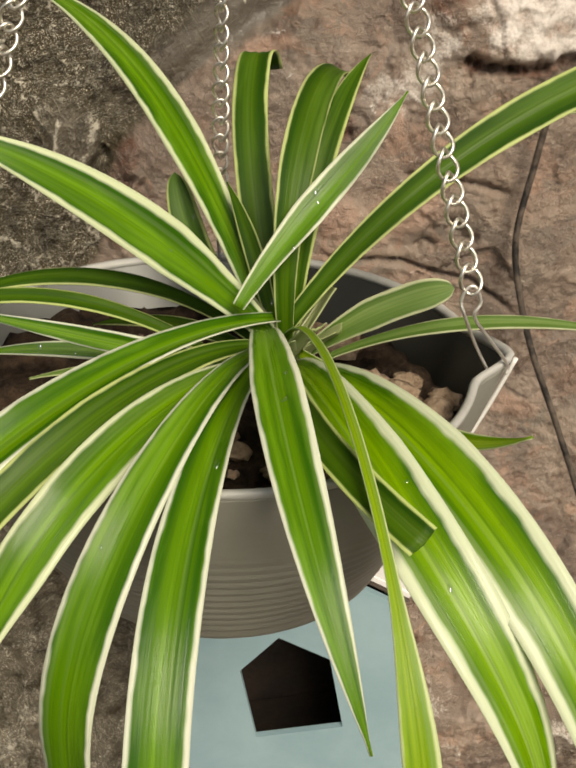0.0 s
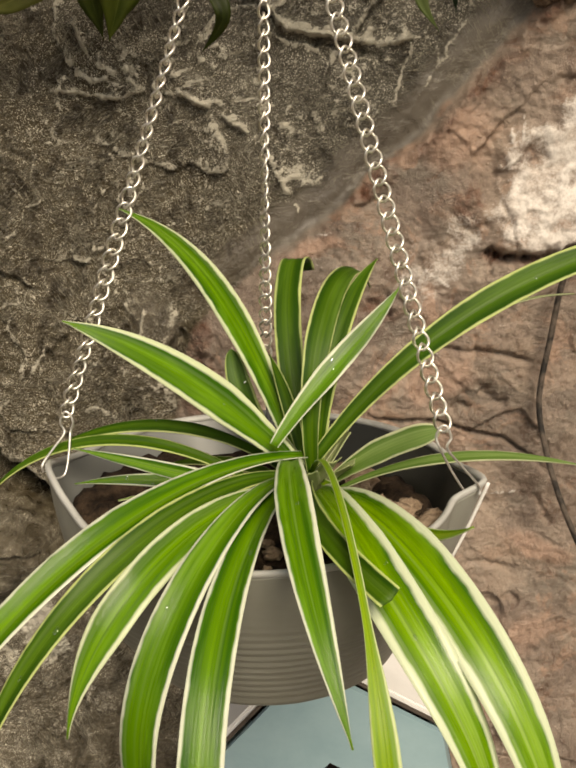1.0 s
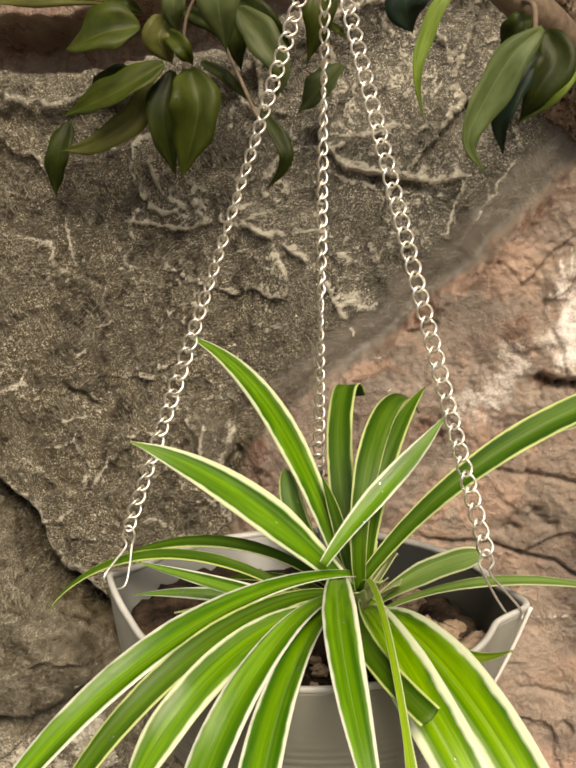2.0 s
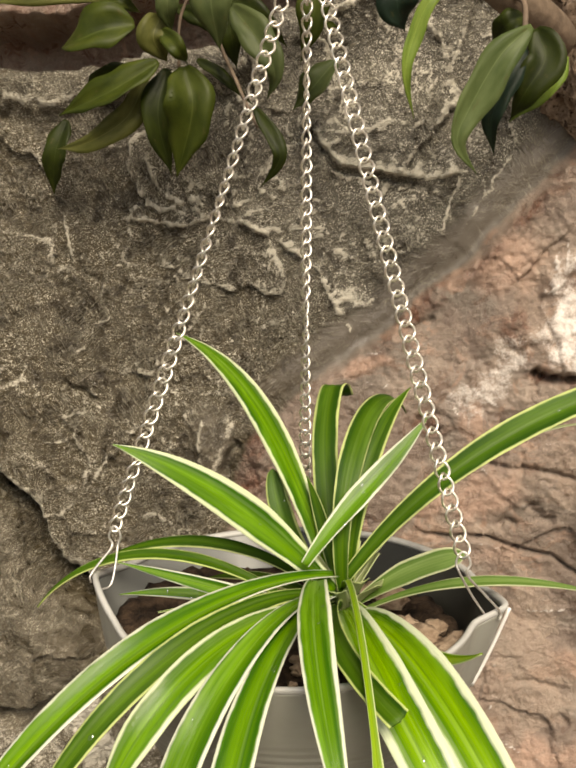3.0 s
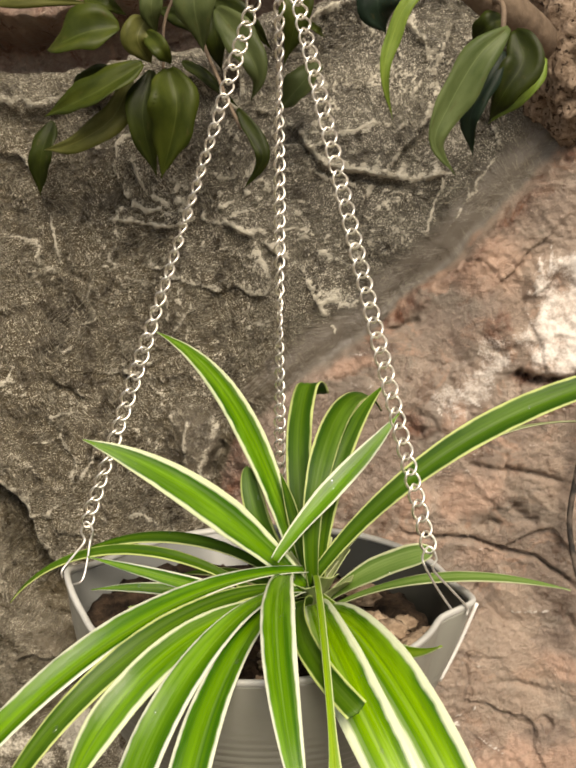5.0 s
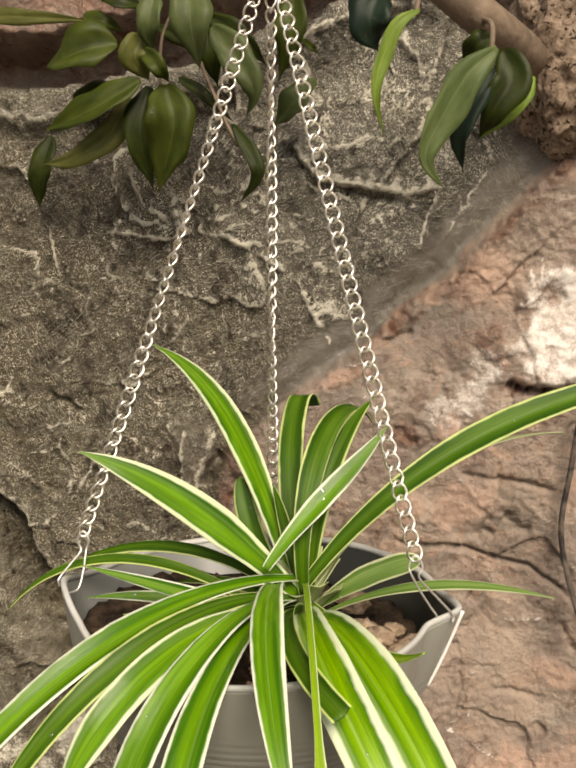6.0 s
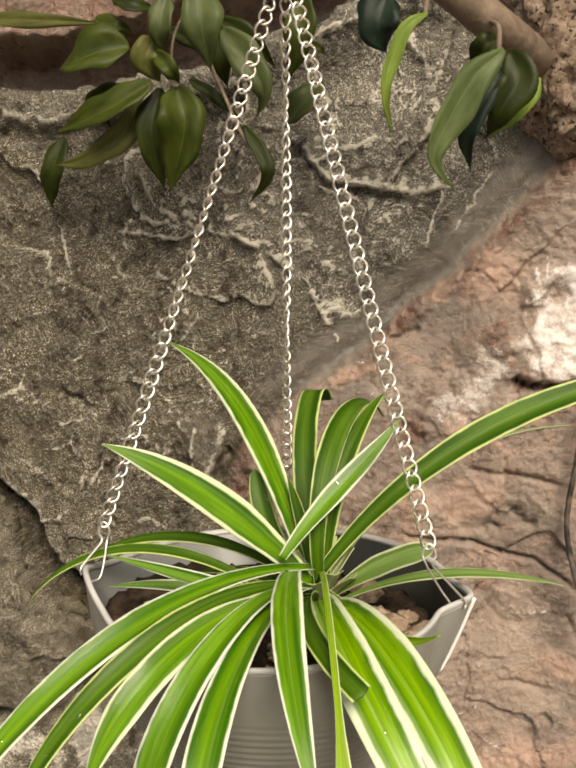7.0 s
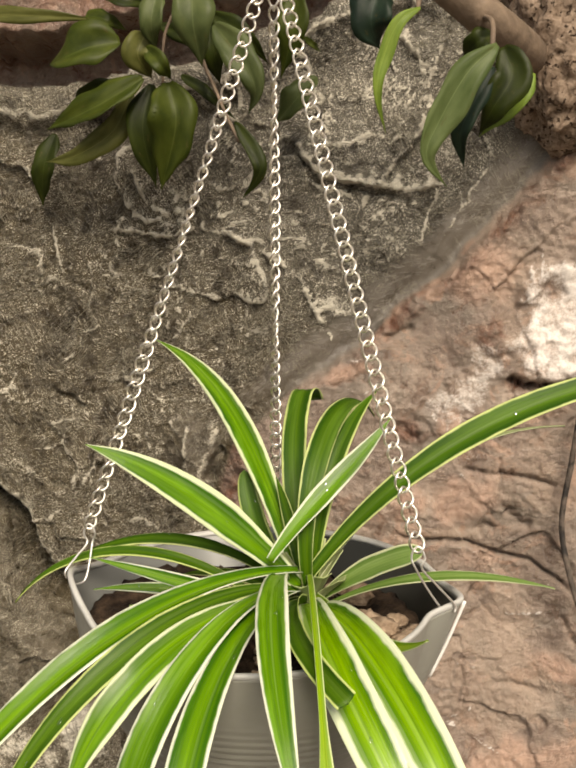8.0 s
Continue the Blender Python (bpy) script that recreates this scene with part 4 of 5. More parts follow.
def chain(top, end, sag, first_turn, drift, label):
    top, end = Vector(top), Vector(end)
    ob = thing("hanging_chain", end, label, "chain", "chains that carry the pot")
    way = top - end
    length = way.length
    count = int(length / 0.0074)
    rg = random.Random(int(first_turn * 10))
    for k in range(count):
        f = (k + 0.45) / count
        p = end + way * f - Vector((0, 0, sag * 4 * f * (1 - f)))
        q = end + way * (f + 0.01) - Vector((0, 0, sag * 4 * (f + 0.01) * (1 - f - 0.01)))
        turn = (q - p).to_track_quat("Z", "Y").to_matrix().to_4x4()
        spin = Matrix.Rotation(radians(first_turn + (drift * math.sin(f * 7 + 1) if drift else 0) + rg.uniform(-9, 9)), 4, "Z")
        lk = new("link", LINK)
        lk.parent = ob
        lk.matrix_basis = Matrix.Translation(p - end) @ turn @ spin
    return ob


APEX = (-0.0172, 0.3580, 1.6510)
HOOKS = {"right": ((0.059, 0.275, 1.350), -13), "left": ((-0.117, 0.308, 1.347), -171), "rear": ((-0.029, 0.391, 1.353), 95)}
for key, (end, turn) in HOOKS.items():
    chain(APEX, end, 0.003, {"right": 150, "left": 60, "rear": 85}[key], {"right": 8, "left": 55, "rear": 50}[key], "thin silvery curb chain carrying the pot rim")
    a = radians(turn)
    r = rim_smooth(a)
    way = np.array([math.cos(a), math.sin(a), 0.0])
    out = np.array([-1.0 if key == "left" else 1.0, 0.0, 0.0])
    c = np.array([POT.x, POT.y, 0.0])
    e = np.array(end)
    reach = 0.0085 if key == "left" else 0.0035
    outside = c + way * (r + 0.0013) + np.array([0, 0, RIM_Z + rim_lift(a) - 0.0005])
    inside = c + way * (r - reach) + np.array([0, 0, RIM_Z + rim_lift(a) - 0.006])
    under = c + way * (r - 0.0030) + np.array([0, 0, RIM_Z + rim_lift(a) - 0.0085])
    waist_out, waist_in = e + out * 0.0016 + [0, 0, -0.0095], e - out * 0.0014 + [0, 0, -0.0095]
    pts = smooth_line([outside + [0, 0, -0.004], outside, 0.5 * (outside + waist_out), waist_out, e + out * 0.0031 + [0, 0, -0.0045], e + out * 0.0012 + [0, 0, 0.0004], e - out * 0.0012 + [0, 0, 0.0006], e - out * 0.0032 + [0, 0, -0.0040], waist_in, 0.5 * (waist_in + inside) - out * 0.0006, inside, under], 7)
    v, f = tube(pts, 0.00058, 7)
    hk = thing("wire_hook", end, "bent wire hook linking the chain to the pot rim", "hook", "wire hooks on the rim")
    child("wire", mesh_of("wire", v, f, WIRE), hk)

# the ring and hanger above
top = thing("hanger_hook", APEX, "steel hook that gathers the three chains below the branch", "hook")
ring_pts = [(APEX[0] + 0.009 * math.cos(a), APEX[1], APEX[2] + 0.006 + 0.009 * math.sin(a)) for a in np.linspace(0, 2 * math.pi, 28, endpoint=False)]
child("ring", mesh_of("ring", *tube(ring_pts, 0.0011, 7, True), STEEL), top)
child("stem", mesh_of("stem", *tube(smooth_line([(APEX[0], APEX[1], APEX[2] + 0.015), (APEX[0] + 0.001, APEX[1] + 0.002, 1.72), (APEX[0], APEX[1] + 0.004, 1.800), (APEX[0] - 0.016, APEX[1] + 0.010, 1.832), (APEX[0] - 0.030, APEX[1] + 0.006, 1.800)]), 0.0012, 7), WIRE), top)


# ---- the spider plant ----
CROWN = np.array([0.0, 0.318, 1.312])
plant = thing("spider_plant", tuple(CROWN), "spider plant with arching green leaves striped cream, wet from watering", "plant")


def strap(az, bend, rise, turn, turn2, length, out, up, width, over=1.0, fold=0.30, twist=0.0, tip="point", mat=None, base=None, kink=0.0, roll=0.0, droop=0.0):
    """One strap leaf: it leaves the crown at the angle az, rises, and arches over in a nearly upright plane."""
    n = 44
    s = np.linspace(0, over, n)
    el = np.radians(np.maximum(rise + turn * s + turn2 * s * s - droop * np.maximum(s - 1, 0), -88))
    a = np.radians(az + bend * s * s)
    d = np.column_stack([np.cos(el) * np.cos(a), np.cos(el) * np.sin(a), np.sin(el)])
    step = length * over / (n - 1)
    p = np.vstack([[0, 0, 0], np.cumsum((d[1:] + d[:-1]) / 2 * step, axis=0)])
    b = CROWN if base is None else np.array(base)
    p = p + b + np.array([out * math.cos(radians(az)), out * math.sin(radians(az)), up])
    f = s / over
    if tip == "point":
        w = np.minimum(0.40 + 1.5 * f, 1.0) * np.where(f > 0.45, np.maximum(1 - np.maximum((f - 0.45) / 0.55, 0) ** 2.1, 0.0), 1.0)
    elif tip == "cut":
        w = np.minimum(0.55 + 1.6 * f, 1.0)
    elif tip == "blunt":
        w = np.minimum(0.40 + 1.3 * f, 1.0) * np.sqrt(np.maximum(1 - np.maximum((f - 0.72) / 0.28, 0) ** 2.4, 0.0))
    elif tip == "swell":
        w = (0.30 + 0.70 * soft(f, 0.02, 0.62)) * (1 - 0.97 * soft(f, 0.74, 1.02))
    else:  # narrow neck, wide blade
        w = 0.34 + 0.66 * soft(f, 0.58, 0.76)
        w = w * np.where(f > 0.85, 1 - np.maximum((f - 0.85) / 0.15, 0) ** 2 * 0.8, 1.0)
    w = np.maximum(w * width / 2, 0.0004)
    side = np.column_stack([np.sin(a), -np.cos(a), np.zeros(n)])
    nor = np.cross(side, d)
    tw = np.radians(roll + twist * f + kink * np.sin(f * 5))
    side, nor = side * np.cos(tw)[:, None] + nor * np.sin(tw)[:, None], nor * np.cos(tw)[:, None] - side * np.sin(tw)[:, None]
    cols = np.array([-1, -0.82, -0.5, -0.2, 0, 0.2, 0.5, 0.82, 1])
    fd = fold * (1 - 0.6 * f)
    thick = 0.00045
    rg = random.Random(int(az * 7 + length * 1e4))
    ph = rg.uniform(0, 6)
    verts, uvs = [], []
    for i in range(n):
        wave = 0.05 * math.sin(ph + f[i] * 9) * w[i]
        for layer in (1, -1):
            for c in (cols if layer == 1 else cols[::-1]):
                lift = fd[i] * w[i] * abs(c) ** 1.25 + wave * c * abs(c) - 0.0002 * math.cos(c * 12)
                verts.append(p[i] + side[i] * (c * w[i] * (1 - 0.22 * fd[i])) + nor[i] * (lift + layer * thick * (1 - 0.7 * abs(c))))
                uvs.append((0.5 + c / 2, f[i] * length * over * 30))
    m = 2 * len(cols)
    faces = [(i * m + k, i * m + (k + 1) % m, (i + 1) * m + (k + 1) % m, (i + 1) * m + k) for i in range(n - 1) for k in range(m)]
    faces += [tuple(range(m))[::-1], tuple((n - 1) * m + k for k in range(m))]
    return child("leaf", mesh_of("leaf", verts, faces, mat or LEAF, uvs), plant)


strap(-157.4, -6.9, 47.8, -5.6, -21.3, 0.137, 0.0047, 0.0023, 0.0198, roll=66)
strap(120.1, 20.7, 47.2, -31.7, -4.7, 0.246, 0.0106, -0.0025, 0.0170, fold=0.22, roll=30)
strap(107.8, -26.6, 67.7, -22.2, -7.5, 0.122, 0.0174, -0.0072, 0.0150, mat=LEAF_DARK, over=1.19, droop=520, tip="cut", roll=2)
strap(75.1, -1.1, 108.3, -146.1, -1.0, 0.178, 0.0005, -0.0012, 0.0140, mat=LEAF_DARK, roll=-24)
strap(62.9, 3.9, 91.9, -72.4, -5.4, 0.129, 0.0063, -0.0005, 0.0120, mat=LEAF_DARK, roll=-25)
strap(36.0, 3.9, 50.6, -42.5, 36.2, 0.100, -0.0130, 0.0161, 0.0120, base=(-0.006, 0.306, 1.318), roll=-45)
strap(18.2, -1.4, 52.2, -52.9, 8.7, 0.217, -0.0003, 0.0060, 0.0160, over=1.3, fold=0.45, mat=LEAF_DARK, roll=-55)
strap(-2.9, 0.0, 39.7, -22.2, -4.0, 0.060, 0.0081, -0.0033, 0.0125, tip="blunt", mat=LEAF_FADED, roll=-59)
strap(-7.1, -0.7, 30.7, -48.0, 6.9, 0.119, 0.0112, -0.0075, 0.0065, mat=LEAF_FADED, roll=-35)
strap(127.1, -6.3, 8.4, 47.1, 16.4, 0.096, 0.0084, -0.0066, 0.0135, mat=LEAF_DARK, tip="blunt", roll=23)
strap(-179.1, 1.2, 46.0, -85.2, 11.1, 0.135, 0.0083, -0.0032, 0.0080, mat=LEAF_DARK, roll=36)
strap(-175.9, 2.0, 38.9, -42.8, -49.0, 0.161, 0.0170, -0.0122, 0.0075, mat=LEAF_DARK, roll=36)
strap(-155.3, 0.4, 12.6, 25.4, -16.9, 0.110, 0.0091, -0.0065, 0.0080, roll=59)
strap(-169.3, -2.9, 8.9, 14.9, -30.0, 0.106, 0.0092, -0.0087, 0.0080, roll=55)
strap(-133.1, -7.2, 13.7, -67.4, 4.5, 0.2159, 0.0063, 0.0111, 0.0165, over=1.2, fold=0.55, roll=22)
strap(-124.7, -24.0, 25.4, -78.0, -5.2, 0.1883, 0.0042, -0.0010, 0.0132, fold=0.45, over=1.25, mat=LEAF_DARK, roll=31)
strap(-115.1, -26.8, 21.5, -24.5, -78.0, 0.1891, 0.0032, -0.0064, 0.0162, roll=34, tip="swell")
strap(-106.1, -25.5, 25.2, -56.5, -59.5, 0.1873, 0.0087, 0.0012, 0.0168, over=1.35, roll=16, tip="swell")
strap(-103.8, 12.5, 17.9, -47.5, -27.3, 0.1825, 0.0042, 0.0016, 0.0164, over=1.35, roll=14, tip="swell")
strap(-86.7, 29.4, 34.7, -125.8, 32.4, 0.167, 0.0006, 0.0007, 0.0150, base=(-0.008, 0.290, 1.326), roll=-5)
strap(-90.4, 45.5, 21.0, -24.9, -12.7, 0.139, 0.0080, -0.0037, 0.0105, tip="cut", fold=0.9, roll=-30, mat=LEAF_DARK)
strap(-80.8, 3.8, 34.4, -80.2, -16.0, 0.202, 0.0007, 0.0030, 0.0092, tip="neck", over=1.3, mat=LEAF_LIME, roll=-7)
strap(-81.5, 51.1, 29.9, -63.9, -33.7, 0.192, 0.0037, -0.0087, 0.0215, over=1.35, mat=LEAF_SUNLIT, roll=-21)
strap(-69.1, 25.9, 29.4, -60.5, -32.0, 0.189, 0.0082, -0.0102, 0.0220, over=1.35, mat=LEAF_SUNLIT, roll=-28)
strap(-64.0, 13.6, 4.0, -24.2, 56.0, 0.120, 0.0122, 0.0009, 0.0095, mat=LEAF_LIME, roll=-45)
strap(-116.0, -10.0, 16.0, -60.0, -40.0, 0.165, 0.004, -0.0030, 0.0080, roll=-20, mat=LEAF_DARK)
strap(118.0, 0.0, 60.0, -14.0, -10.0, 0.070, 0.006, -0.0030, 0.0080, roll=35, mat=LEAF_DARK)
strap(40.0, -6.0, 48.0, -60.0, 6.0, 0.200, 0.004, 0.0020, 0.0070, over=1.0, mat=LEAF_PALE)
strap(158.0, 6.0, 24.0, -50.0, 10.0, 0.075, 0.010, -0.0080, 0.0080, roll=30, mat=LEAF_DARK)
strap(-160.0, 6.0, 6.0, 20.0, -30.0, 0.085, 0.010, -0.0080, 0.0060, roll=20, mat=LEAF_FADED)


for az, rise, size in ((-60, 62, 0.030), (-20, 55, 0.026), (30, 70, 0.034), (-95, 58, 0.024), (150, 66, 0.030), (80, 74, 0.036)):
    strap(az, 0, rise, -20, 0, size, 0.003, -0.010, 0.011, fold=0.7, tip="cut", mat=LEAF_PALE)

# drops of water left on the leaves
DROPS = Mat("water", 0.03)
clear, shine, blend = DROPS.node("BsdfTransparent"), DROPS.node("BsdfGlossy", Roughness=0.03), DROPS.node("MixShader")
blend.inputs[0].default_value = 0.12
DROPS.l.new(clear.outputs[0], blend.inputs[1])
DROPS.l.new(shine.outputs[0], blend.inputs[2])
DROPS.l.new(blend.outputs[0], DROPS.n["Material Output"].inputs["Surface"])
rg = random.Random(8)
dv, df = [], []
ball = bmesh.new()
bmesh.ops.create_icosphere(ball, subdivisions=2, radius=1.0)
for leaf in [o for o in plant.children if len(o.data.vertices) == 44 * 18]:
    for k in range(rg.choice((0, 1, 2, 3))):
        i, c = rg.randrange(6, 36), rg.randrange(1, 8)
        poly = leaf.data.vertices[i * 18 + c]
        size = rg.uniform(0.0006, 0.0015)
        nor = poly.normal
        base_at = len(dv)
        turn = nor.to_track_quat("Z", "Y").to_matrix()
        for v in ball.verts:
            dv.append(poly.co + turn @ Vector((v.co.x * size, v.co.y * size * 1.5, v.co.z * size * 0.45)))
        df += [tuple(base_at + v.index for v in f.verts) for f in ball.faces]
ball.free()
tagged(new("water_drops", mesh_of("water_drops", dv, df, DROPS.m)), "clear water drops on the spider plant leaves", "water", kind="stuff")


# ---- the tree above: limb, twigs and leaves ----
tree = thing("tree", (0.52, 0.60, 0.0), "tree limb with drooping dark green leaves over the pot", "tree")
limb = smooth_line([(0.52, 0.60, 0.0), (0.56, 0.58, 0.8), (0.53, 0.60, 1.35), (0.42, 0.630, 1.56), (0.29, 0.700, 1.590), (0.225, 0.730, 1.600), (0.162, 0.715, 1.645), (0.134, 0.655, 1.655), (0.110, 0.615, 1.664), (0.085, 0.600, 1.682), (0.050, 0.590, 1.712), (0.0, 0.52, 1.755), (-0.02, 0.33, 1.815), (-0.06, 0.20, 1.86)], 10)
child("limb", mesh_of("limb", *tube(limb, np.interp(np.linspace(0, 1, len(limb)), [0, 0.3, 0.46, 0.75, 1], [0.05, 0.035, 0.0155, 0.0150, 0.011]), 14), BARK), tree)
for line, r in (([(0.02, 0.55, 1.72), (-0.05, 0.62, 1.76), (-0.12, 0.66, 1.74), (-0.165, 0.67, 1.69), (-0.170, 0.665, 1.64)], 0.0014),
                ([(-0.12, 0.66, 1.74), (-0.14, 0.68, 1.68), (-0.115, 0.65, 1.62), (-0.098, 0.64, 1.585)], 0.0016),
                ([(-0.05, 0.62, 1.76), (-0.04, 0.65, 1.73), (-0.06, 0.69, 1.66)], 0.0016),
                ([(0.104, 0.60, 1.665), (0.108, 0.56, 1.650), (0.106, 0.535, 1.62)], 0.002),
                ([(0.055, 0.59, 1.692), (0.057, 0.54, 1.675), (0.055, 0.522, 1.652)], 0.0018)):
    child("twig", mesh_of("twig", *tube(smooth_line(line, 8), r, 7), BARK), tree)



def tree_leaf(shade, way, width, fold):
    """A drooping leaf along a bent midrib, with a drip tip, folded along the rib and wavy at its edge."""
    n, cols = 26, np.array([-1, -0.6, -0.25, 0, 0.25, 0.6, 1])
    line = smooth_line(way, 14)
    far = np.concatenate([[0], np.cumsum(np.linalg.norm(np.diff(line, axis=0), axis=1))])
    length = far[-1]
    share = np.linspace(0, 1, n)
    mid = np.column_stack([np.interp(share * length, far, line[:, k]) for k in range(3)])
    tan = np.gradient(mid, axis=0)
    tan /= np.linalg.norm(tan, axis=1)[:, None]
    verts, uvs = [], []
    rg = random.Random(int(length * 1e5) + int(width * 1e5))
    lean, beat, shift = rg.uniform(-0.3, 0.3), rg.uniform(6, 10), rg.uniform(0, 6)
    out = np.array([0.03, -1.0, 0.10])
    for i, f in enumerate(share):
        w = width * 0.66 * max(0.012, 2.55 * (f + 0.012) ** 0.85 * (1 - f) ** 1.40 + 0.05 * (1 - f))
        side = np.cross(tan[i], out)
        side /= np.linalg.norm(side)
        nor = np.cross(side, tan[i])
        nor *= -1 if nor[1] > 0 else 1
        turn = lean + 0.5 * (f - 0.3) * lean
        s2 = side * math.cos(turn) + nor * math.sin(turn)
        n2 = np.cross(s2, tan[i])
        n2 *= -1 if n2[1] > 0 else 1
        for layer in (1, -1):
            for c in (cols if layer == 1 else cols[::-1]):
                edge = 1 + 0.08 * math.sin(beat * 2.1 * f + shift + 2 * c) + 0.10 * math.copysign(1, c) * math.sin(shift * 3)
                verts.append(mid[i] + s2 * c * w * edge + n2 * (fold * w * abs(c) + layer * 0.0003 + 0.30 * w * c * c * math.sin(beat * 0.7 * f + 2.0 * c + shift)))
                uvs.append((0.5 + c / 2, f))
    m = 2 * len(cols)
    faces = [(i * m + k, i * m + (k + 1) % m, (i + 1) * m + (k + 1) % m, (i + 1) * m + k) for i in range(n - 1) for k in range(m)]
    faces += [tuple(range(m))[::-1], tuple((n - 1) * m + k for k in range(m))]
    return child("leaf", mesh_of("leaf", verts, faces, TREE[shade], uvs), tree)


tree_leaf("mid", [(-0.204, 0.655, 1.675), (-0.229, 0.649, 1.671), (-0.252, 0.649, 1.664), (-0.275, 0.667, 1.662)], 0.047, 0.40)
tree_leaf("olive", [(-0.179, 0.65, 1.68), (-0.185, 0.644, 1.661), (-0.179, 0.662, 1.645)], 0.036, 0.30)
tree_leaf("mid", [(-0.178, 0.645, 1.667), (-0.163, 0.639, 1.65), (-0.16, 0.657, 1.642)], 0.019, 0.35)
tree_leaf("pale", [(-0.164, 0.64, 1.712), (-0.169, 0.634, 1.685), (-0.171, 0.652, 1.666)], 0.026, 0.30)
tree_leaf("pale", [(-0.129, 0.622, 1.711), (-0.128, 0.616, 1.677), (-0.126, 0.634, 1.646)], 0.042, 0.30)
tree_leaf("mid", [(-0.183, 0.65, 1.643), (-0.225, 0.644, 1.62), (-0.279, 0.662, 1.605)], 0.035, 0.40)
tree_leaf("olive", [(-0.201, 0.672, 1.636), (-0.218, 0.666, 1.602), (-0.254, 0.666, 1.582), (-0.291, 0.684, 1.579)], 0.029, 0.30)
tree_leaf("dark", [(-0.22, 0.685, 1.647), (-0.241, 0.679, 1.637), (-0.267, 0.697, 1.629)], 0.025, 0.40)
tree_leaf("dark", [(-0.18, 0.664, 1.64), (-0.188, 0.658, 1.6), (-0.183, 0.676, 1.551)], 0.036, 0.35)
tree_leaf("mid", [(-0.162, 0.655, 1.639), (-0.155, 0.649, 1.603), (-0.176, 0.667, 1.549)], 0.050, 0.50)
tree_leaf("dark", [(-0.099, 0.632, 1.6), (-0.083, 0.626, 1.575), (-0.078, 0.626, 1.557), (-0.098, 0.644, 1.536)], 0.016, 0.20)
tree_leaf("dark", [(-0.16, 0.69, 1.651), (-0.133, 0.684, 1.631), (-0.113, 0.702, 1.612)], 0.015, 0.30)
tree_leaf("pale", [(-0.121, 0.66, 1.686), (-0.098, 0.654, 1.657), (-0.085, 0.654, 1.63), (-0.095, 0.672, 1.612)], 0.034, 0.35)
tree_leaf("dark", [(-0.13, 0.685, 1.702), (-0.099, 0.679, 1.682), (-0.08, 0.697, 1.658)], 0.023, 0.30)
tree_leaf("dark", [(-0.132, 0.695, 1.697), (-0.128, 0.689, 1.668), (-0.128, 0.707, 1.645)], 0.028, 0.30)
tree_leaf("olive", [(-0.368, 0.7, 1.719), (-0.306, 0.694, 1.713), (-0.241, 0.712, 1.71)], 0.019, 0.20)
tree_leaf("dark", [(-0.289, 0.705, 1.607), (-0.3, 0.699, 1.576), (-0.311, 0.717, 1.54)], 0.028, 0.30)
tree_leaf("mid", [(-0.048, 0.655, 1.711), (-0.051, 0.649, 1.672), (-0.065, 0.667, 1.639)], 0.032, 0.30)
tree_leaf("pale", [(-0.039, 0.705, 1.647), (-0.057, 0.699, 1.626), (-0.08, 0.717, 1.608)], 0.032, 0.30)
tree_leaf("mid", [(-0.047, 0.69, 1.678), (-0.038, 0.684, 1.67), (-0.034, 0.702, 1.667)], 0.007, 0.20)
tree_leaf("dark", [(-0.226, 0.68, 1.727), (-0.203, 0.674, 1.716), (-0.186, 0.692, 1.714)], 0.022, 0.30)
tree_leaf("dark", [(-0.178, 0.69, 1.697), (-0.154, 0.684, 1.683), (-0.143, 0.702, 1.671)], 0.016, 0.30)
tree_leaf("mid", [(-0.247, 0.69, 1.709), (-0.224, 0.684, 1.701), (-0.213, 0.702, 1.696)], 0.019, 0.30)
tree_leaf("deep", [(0.025, 0.59, 1.689), (0.019, 0.584, 1.663), (0.024, 0.602, 1.646)], 0.040, 0.30)
tree_leaf("yellow", [(0.057, 0.522, 1.655), (0.043, 0.516, 1.646), (0.032, 0.516, 1.623), (0.027, 0.516, 1.599), (0.032, 0.534, 1.573)], 0.013, 0.20)
tree_leaf("sage", [(0.109, 0.52, 1.627), (0.089, 0.514, 1.609), (0.069, 0.514, 1.576), (0.061, 0.514, 1.554), (0.075, 0.532, 1.534)], 0.029, 0.35)
tree_leaf("deep", [(0.108, 0.545, 1.617), (0.097, 0.539, 1.597), (0.085, 0.539, 1.572), (0.088, 0.557, 1.548)], 0.021, 0.30)
tree_leaf("dark", [(0.115, 0.552, 1.632), (0.121, 0.546, 1.611), (0.108, 0.546, 1.589), (0.099, 0.564, 1.573)], 0.032, 0.30)
tree_leaf("yellow", [(0.139, 0.572, 1.616), (0.125, 0.566, 1.594), (0.1, 0.584, 1.574)], 0.019, 0.20)
tree_leaf("dark", [(0.11, 0.595, 1.65), (0.099, 0.589, 1.644), (0.089, 0.607, 1.636)], 0.022, 0.30)

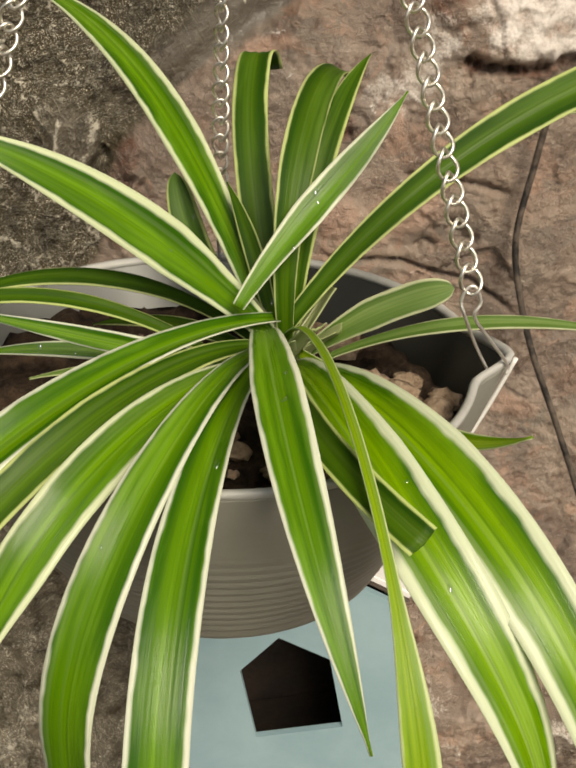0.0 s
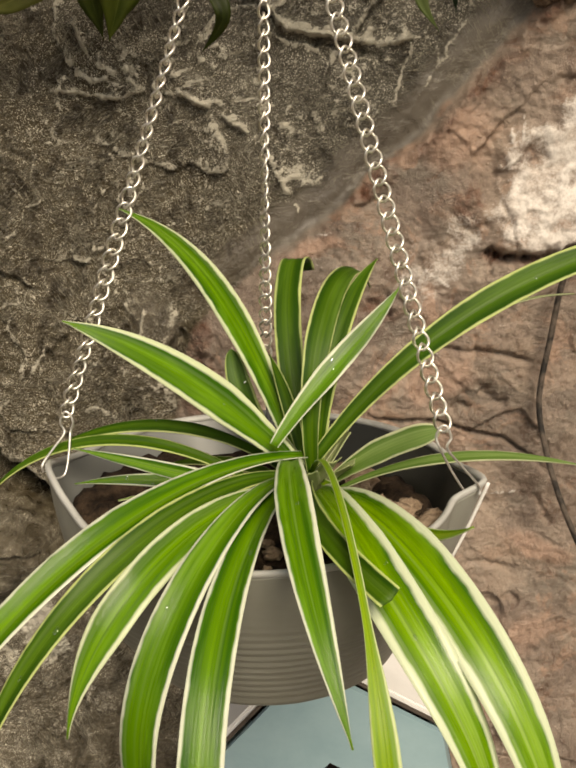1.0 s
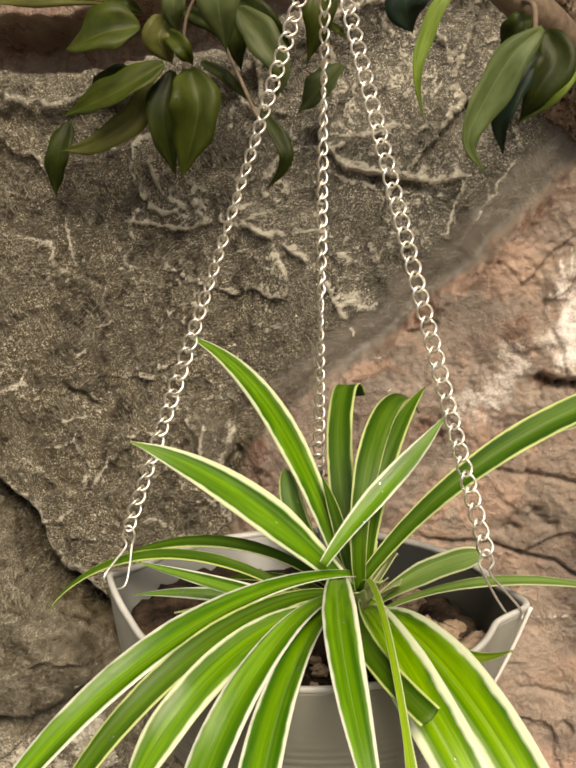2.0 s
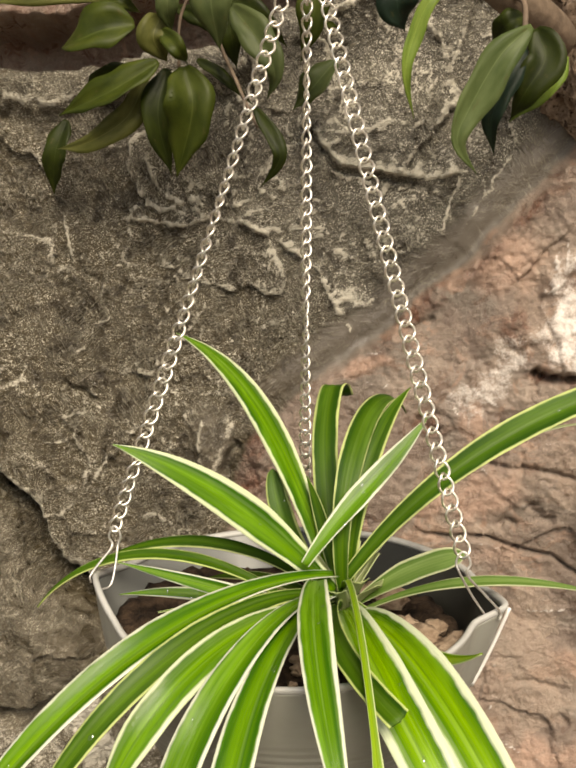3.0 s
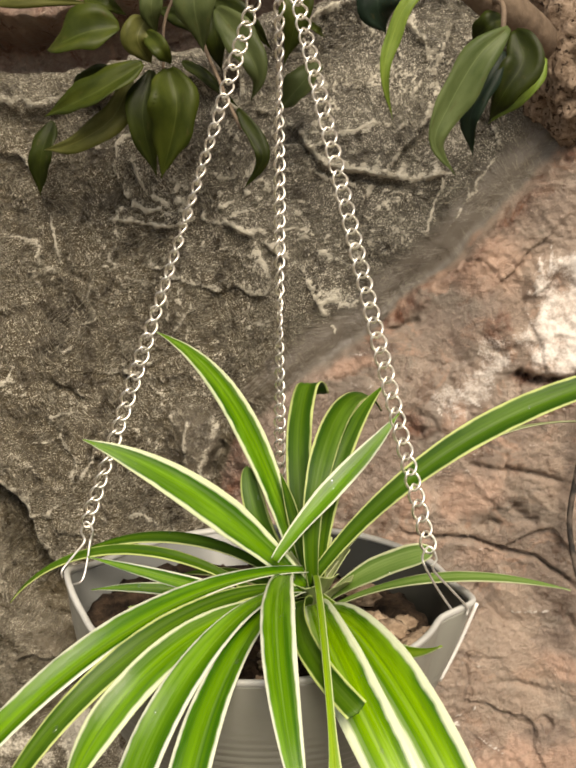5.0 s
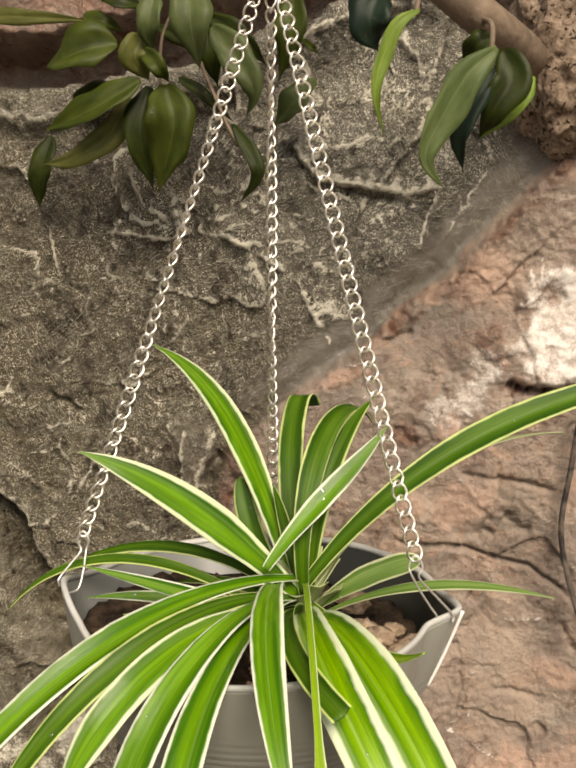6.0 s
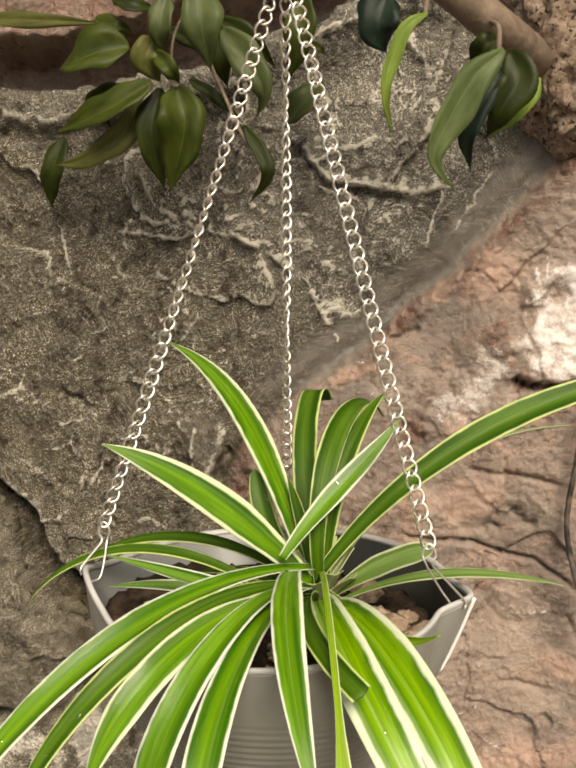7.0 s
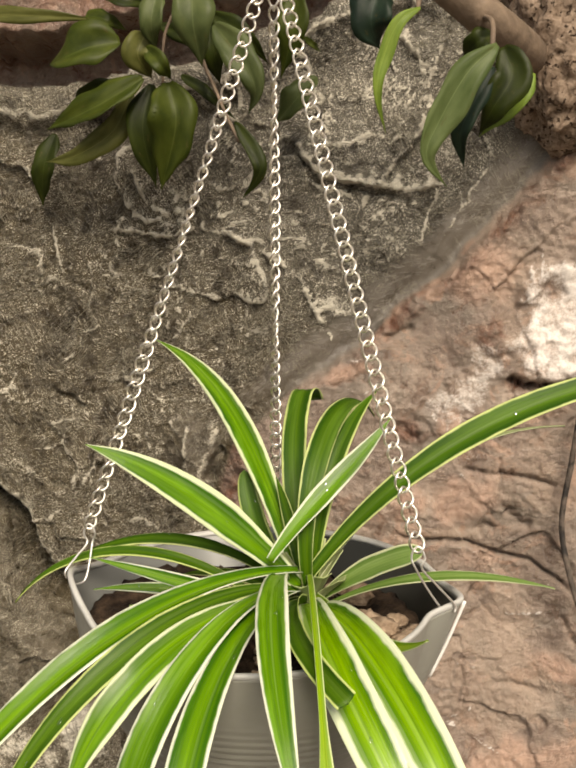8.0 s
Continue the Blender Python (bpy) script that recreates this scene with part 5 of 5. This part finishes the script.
# the pitted stone knob beside the limb
bm = bmesh.new()
bmesh.ops.create_icosphere(bm, subdivisions=6, radius=1.0)
for v in bm.verts:
    c = v.co.copy()
    k = 1 + 0.22 * noise.noise(c * 1.6 + Vector((3, 1, 0))) + 0.10 * noise.noise(c * 6) + 0.055 * noise.noise(c * 17)
    v.co = Vector((0.206 + c.x * 0.090 * k, 0.735 + c.y * 0.060 * k, 1.688 + c.z * 0.110 * k))
knob = thing("stone_knob", (0.235, 0.72, 1.60), "rough pitted tan stone knob set in the rock wall", "stone")
part("stone", bm, PITTED, knob)
knob.children[0].data.polygons.foreach_set("use_smooth", [True] * len(knob.children[0].data.polygons))

# a tuft of grass low on the wall
tuft = thing("grass_tuft", (0.222, 0.64, 0.60), "small green grass tuft growing from the rock wall", "grass")
rg = random.Random(21)
for k in range(9):
    a, lean, tall = rg.uniform(-0.035, 0.035), rg.uniform(-0.03, 0.03), rg.uniform(0.05, 0.085)
    blade = smooth_line([(0.222 + a, 0.70, 0.575), (0.222 + a + 0.3 * lean, 0.645, 0.60), (0.222 + a + lean, 0.625, 0.60 + tall * 0.7), (0.222 + a + 1.6 * lean, 0.615, 0.60 + tall)], 5)
    child("blade", mesh_of("blade", *tube(blade, np.linspace(0.0026, 0.0004, len(blade)), 5), TREE["yellow"]), tuft)

# the cable down the wall
cable = thing("wall_cable", (0.19, 0.73, 1.2), "old dark cable hanging down the rock wall", "cable")
line = smooth_line([(0.240, 0.745, 1.402), (0.229, 0.712, 1.386), (0.213, 0.706, 1.366), (0.200, 0.712, 1.345), (0.192, 0.718, 1.290), (0.184, 0.715, 1.235), (0.190, 0.706, 1.190), (0.205, 0.695, 1.140), (0.228, 0.685, 1.085), (0.262, 0.670, 1.000), (0.30, 0.655, 0.90)], 10)
child("cable", mesh_of("cable", *tube(line, 0.0027, 9), CABLE), cable)

# ---- the bird house below ----
house = thing("bird_house", (0.0, 0.60, 0.86), "light blue wooden bird house with white roof and house-shaped hole", "bird house")
HOUSE = pose(0.0015, 0.500, 0.9845, 0, -10, 0)
HALF, DEEP, BASE, EAVE, PEAK = 0.088, 0.11, -0.135, 0.038, 0.1085


def board(name, outline, depth, y0, material, label="", holes=()):
    """A board cut to an outline in the house's front plane, y0 back from it and depth thick."""
    bm = bmesh.new()
    edges = []
    for loop in (outline, *holes):
        vs = [bm.verts.new((x, y0, z)) for x, z in loop]
        edges += [bm.edges.new((vs[i], vs[(i + 1) % len(vs)])) for i in range(len(vs))]
    bmesh.ops.triangle_fill(bm, use_beauty=True, edges=edges)
    ext = bmesh.ops.extrude_face_region(bm, geom=list(bm.faces))
    for v in ext["geom"]:
        if isinstance(v, bmesh.types.BMVert):
            v.co.y += depth
    bmesh.ops.transform(bm, matrix=HOUSE, verts=bm.verts)
    return part(name, bm, material, house, label)


def block(name, x0, x1, y0, y1, z0, z1, material, label="", spin=None):
    bm = bmesh.new()
    bmesh.ops.create_cube(bm, size=1)
    for v in bm.verts:
        v.co = Vector(((x0 + x1) / 2 + v.co.x * (x1 - x0), (y0 + y1) / 2 + v.co.y * (y1 - y0), (z0 + z1) / 2 + v.co.z * (z1 - z0)))
    bmesh.ops.bevel(bm, geom=list(bm.edges), offset=0.0012, segments=2, affect="EDGES")
    if spin is not None:
        bmesh.ops.transform(bm, matrix=spin, verts=bm.verts)
    bmesh.ops.transform(bm, matrix=HOUSE, verts=bm.verts)
    return part(name, bm, material, house, label)


hole = [(-0.0325, -0.001), (0.0, 0.0245), (0.0325, -0.001), (0.0325, -0.0665), (-0.0325, -0.0665)]
gable = [(-HALF, BASE), (HALF, BASE), (HALF, EAVE), (0.0, PEAK), (-HALF, EAVE)]
board("front_panel", gable, 0.005, 0.0, BLUE, "light blue painted front with a house-shaped hole", [hole])
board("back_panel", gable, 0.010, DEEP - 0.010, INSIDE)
block("wall_bracket", -0.02, 0.02, DEEP + 0.002, DEEP + 0.16, -0.06, 0.02, INSIDE, "rough wooden bracket fixed to the rock wall")
block("side_panel", -HALF, -HALF + 0.010, 0.012, DEEP - 0.012, BASE, EAVE - 0.004, BLUE)
block("side_panel", HALF - 0.010, HALF, 0.012, DEEP - 0.012, BASE, EAVE - 0.004, BLUE)
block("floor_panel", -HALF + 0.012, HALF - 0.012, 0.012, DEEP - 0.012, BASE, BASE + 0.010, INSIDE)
slope = math.atan2(PEAK - EAVE, HALF)
run = math.hypot(PEAK - EAVE, HALF) + 0.006
for sgn in (1, -1):
    spin = Matrix.Translation((0, 0, PEAK + 0.003)) @ Matrix.Rotation(sgn * slope, 4, "Y")
    block("roof_panel", 0.0 if sgn > 0 else -run, run if sgn > 0 else 0.0, 0.006, DEEP + 0.004, 0.0, 0.007, WHITE, "white painted roof board", spin)
    block("roof_edge", 0.0 if sgn > 0 else -run, run if sgn > 0 else 0.0, 0.0020, 0.0055, 0.0005, 0.0035, EDGE, "dark line along the front of the roof", spin)
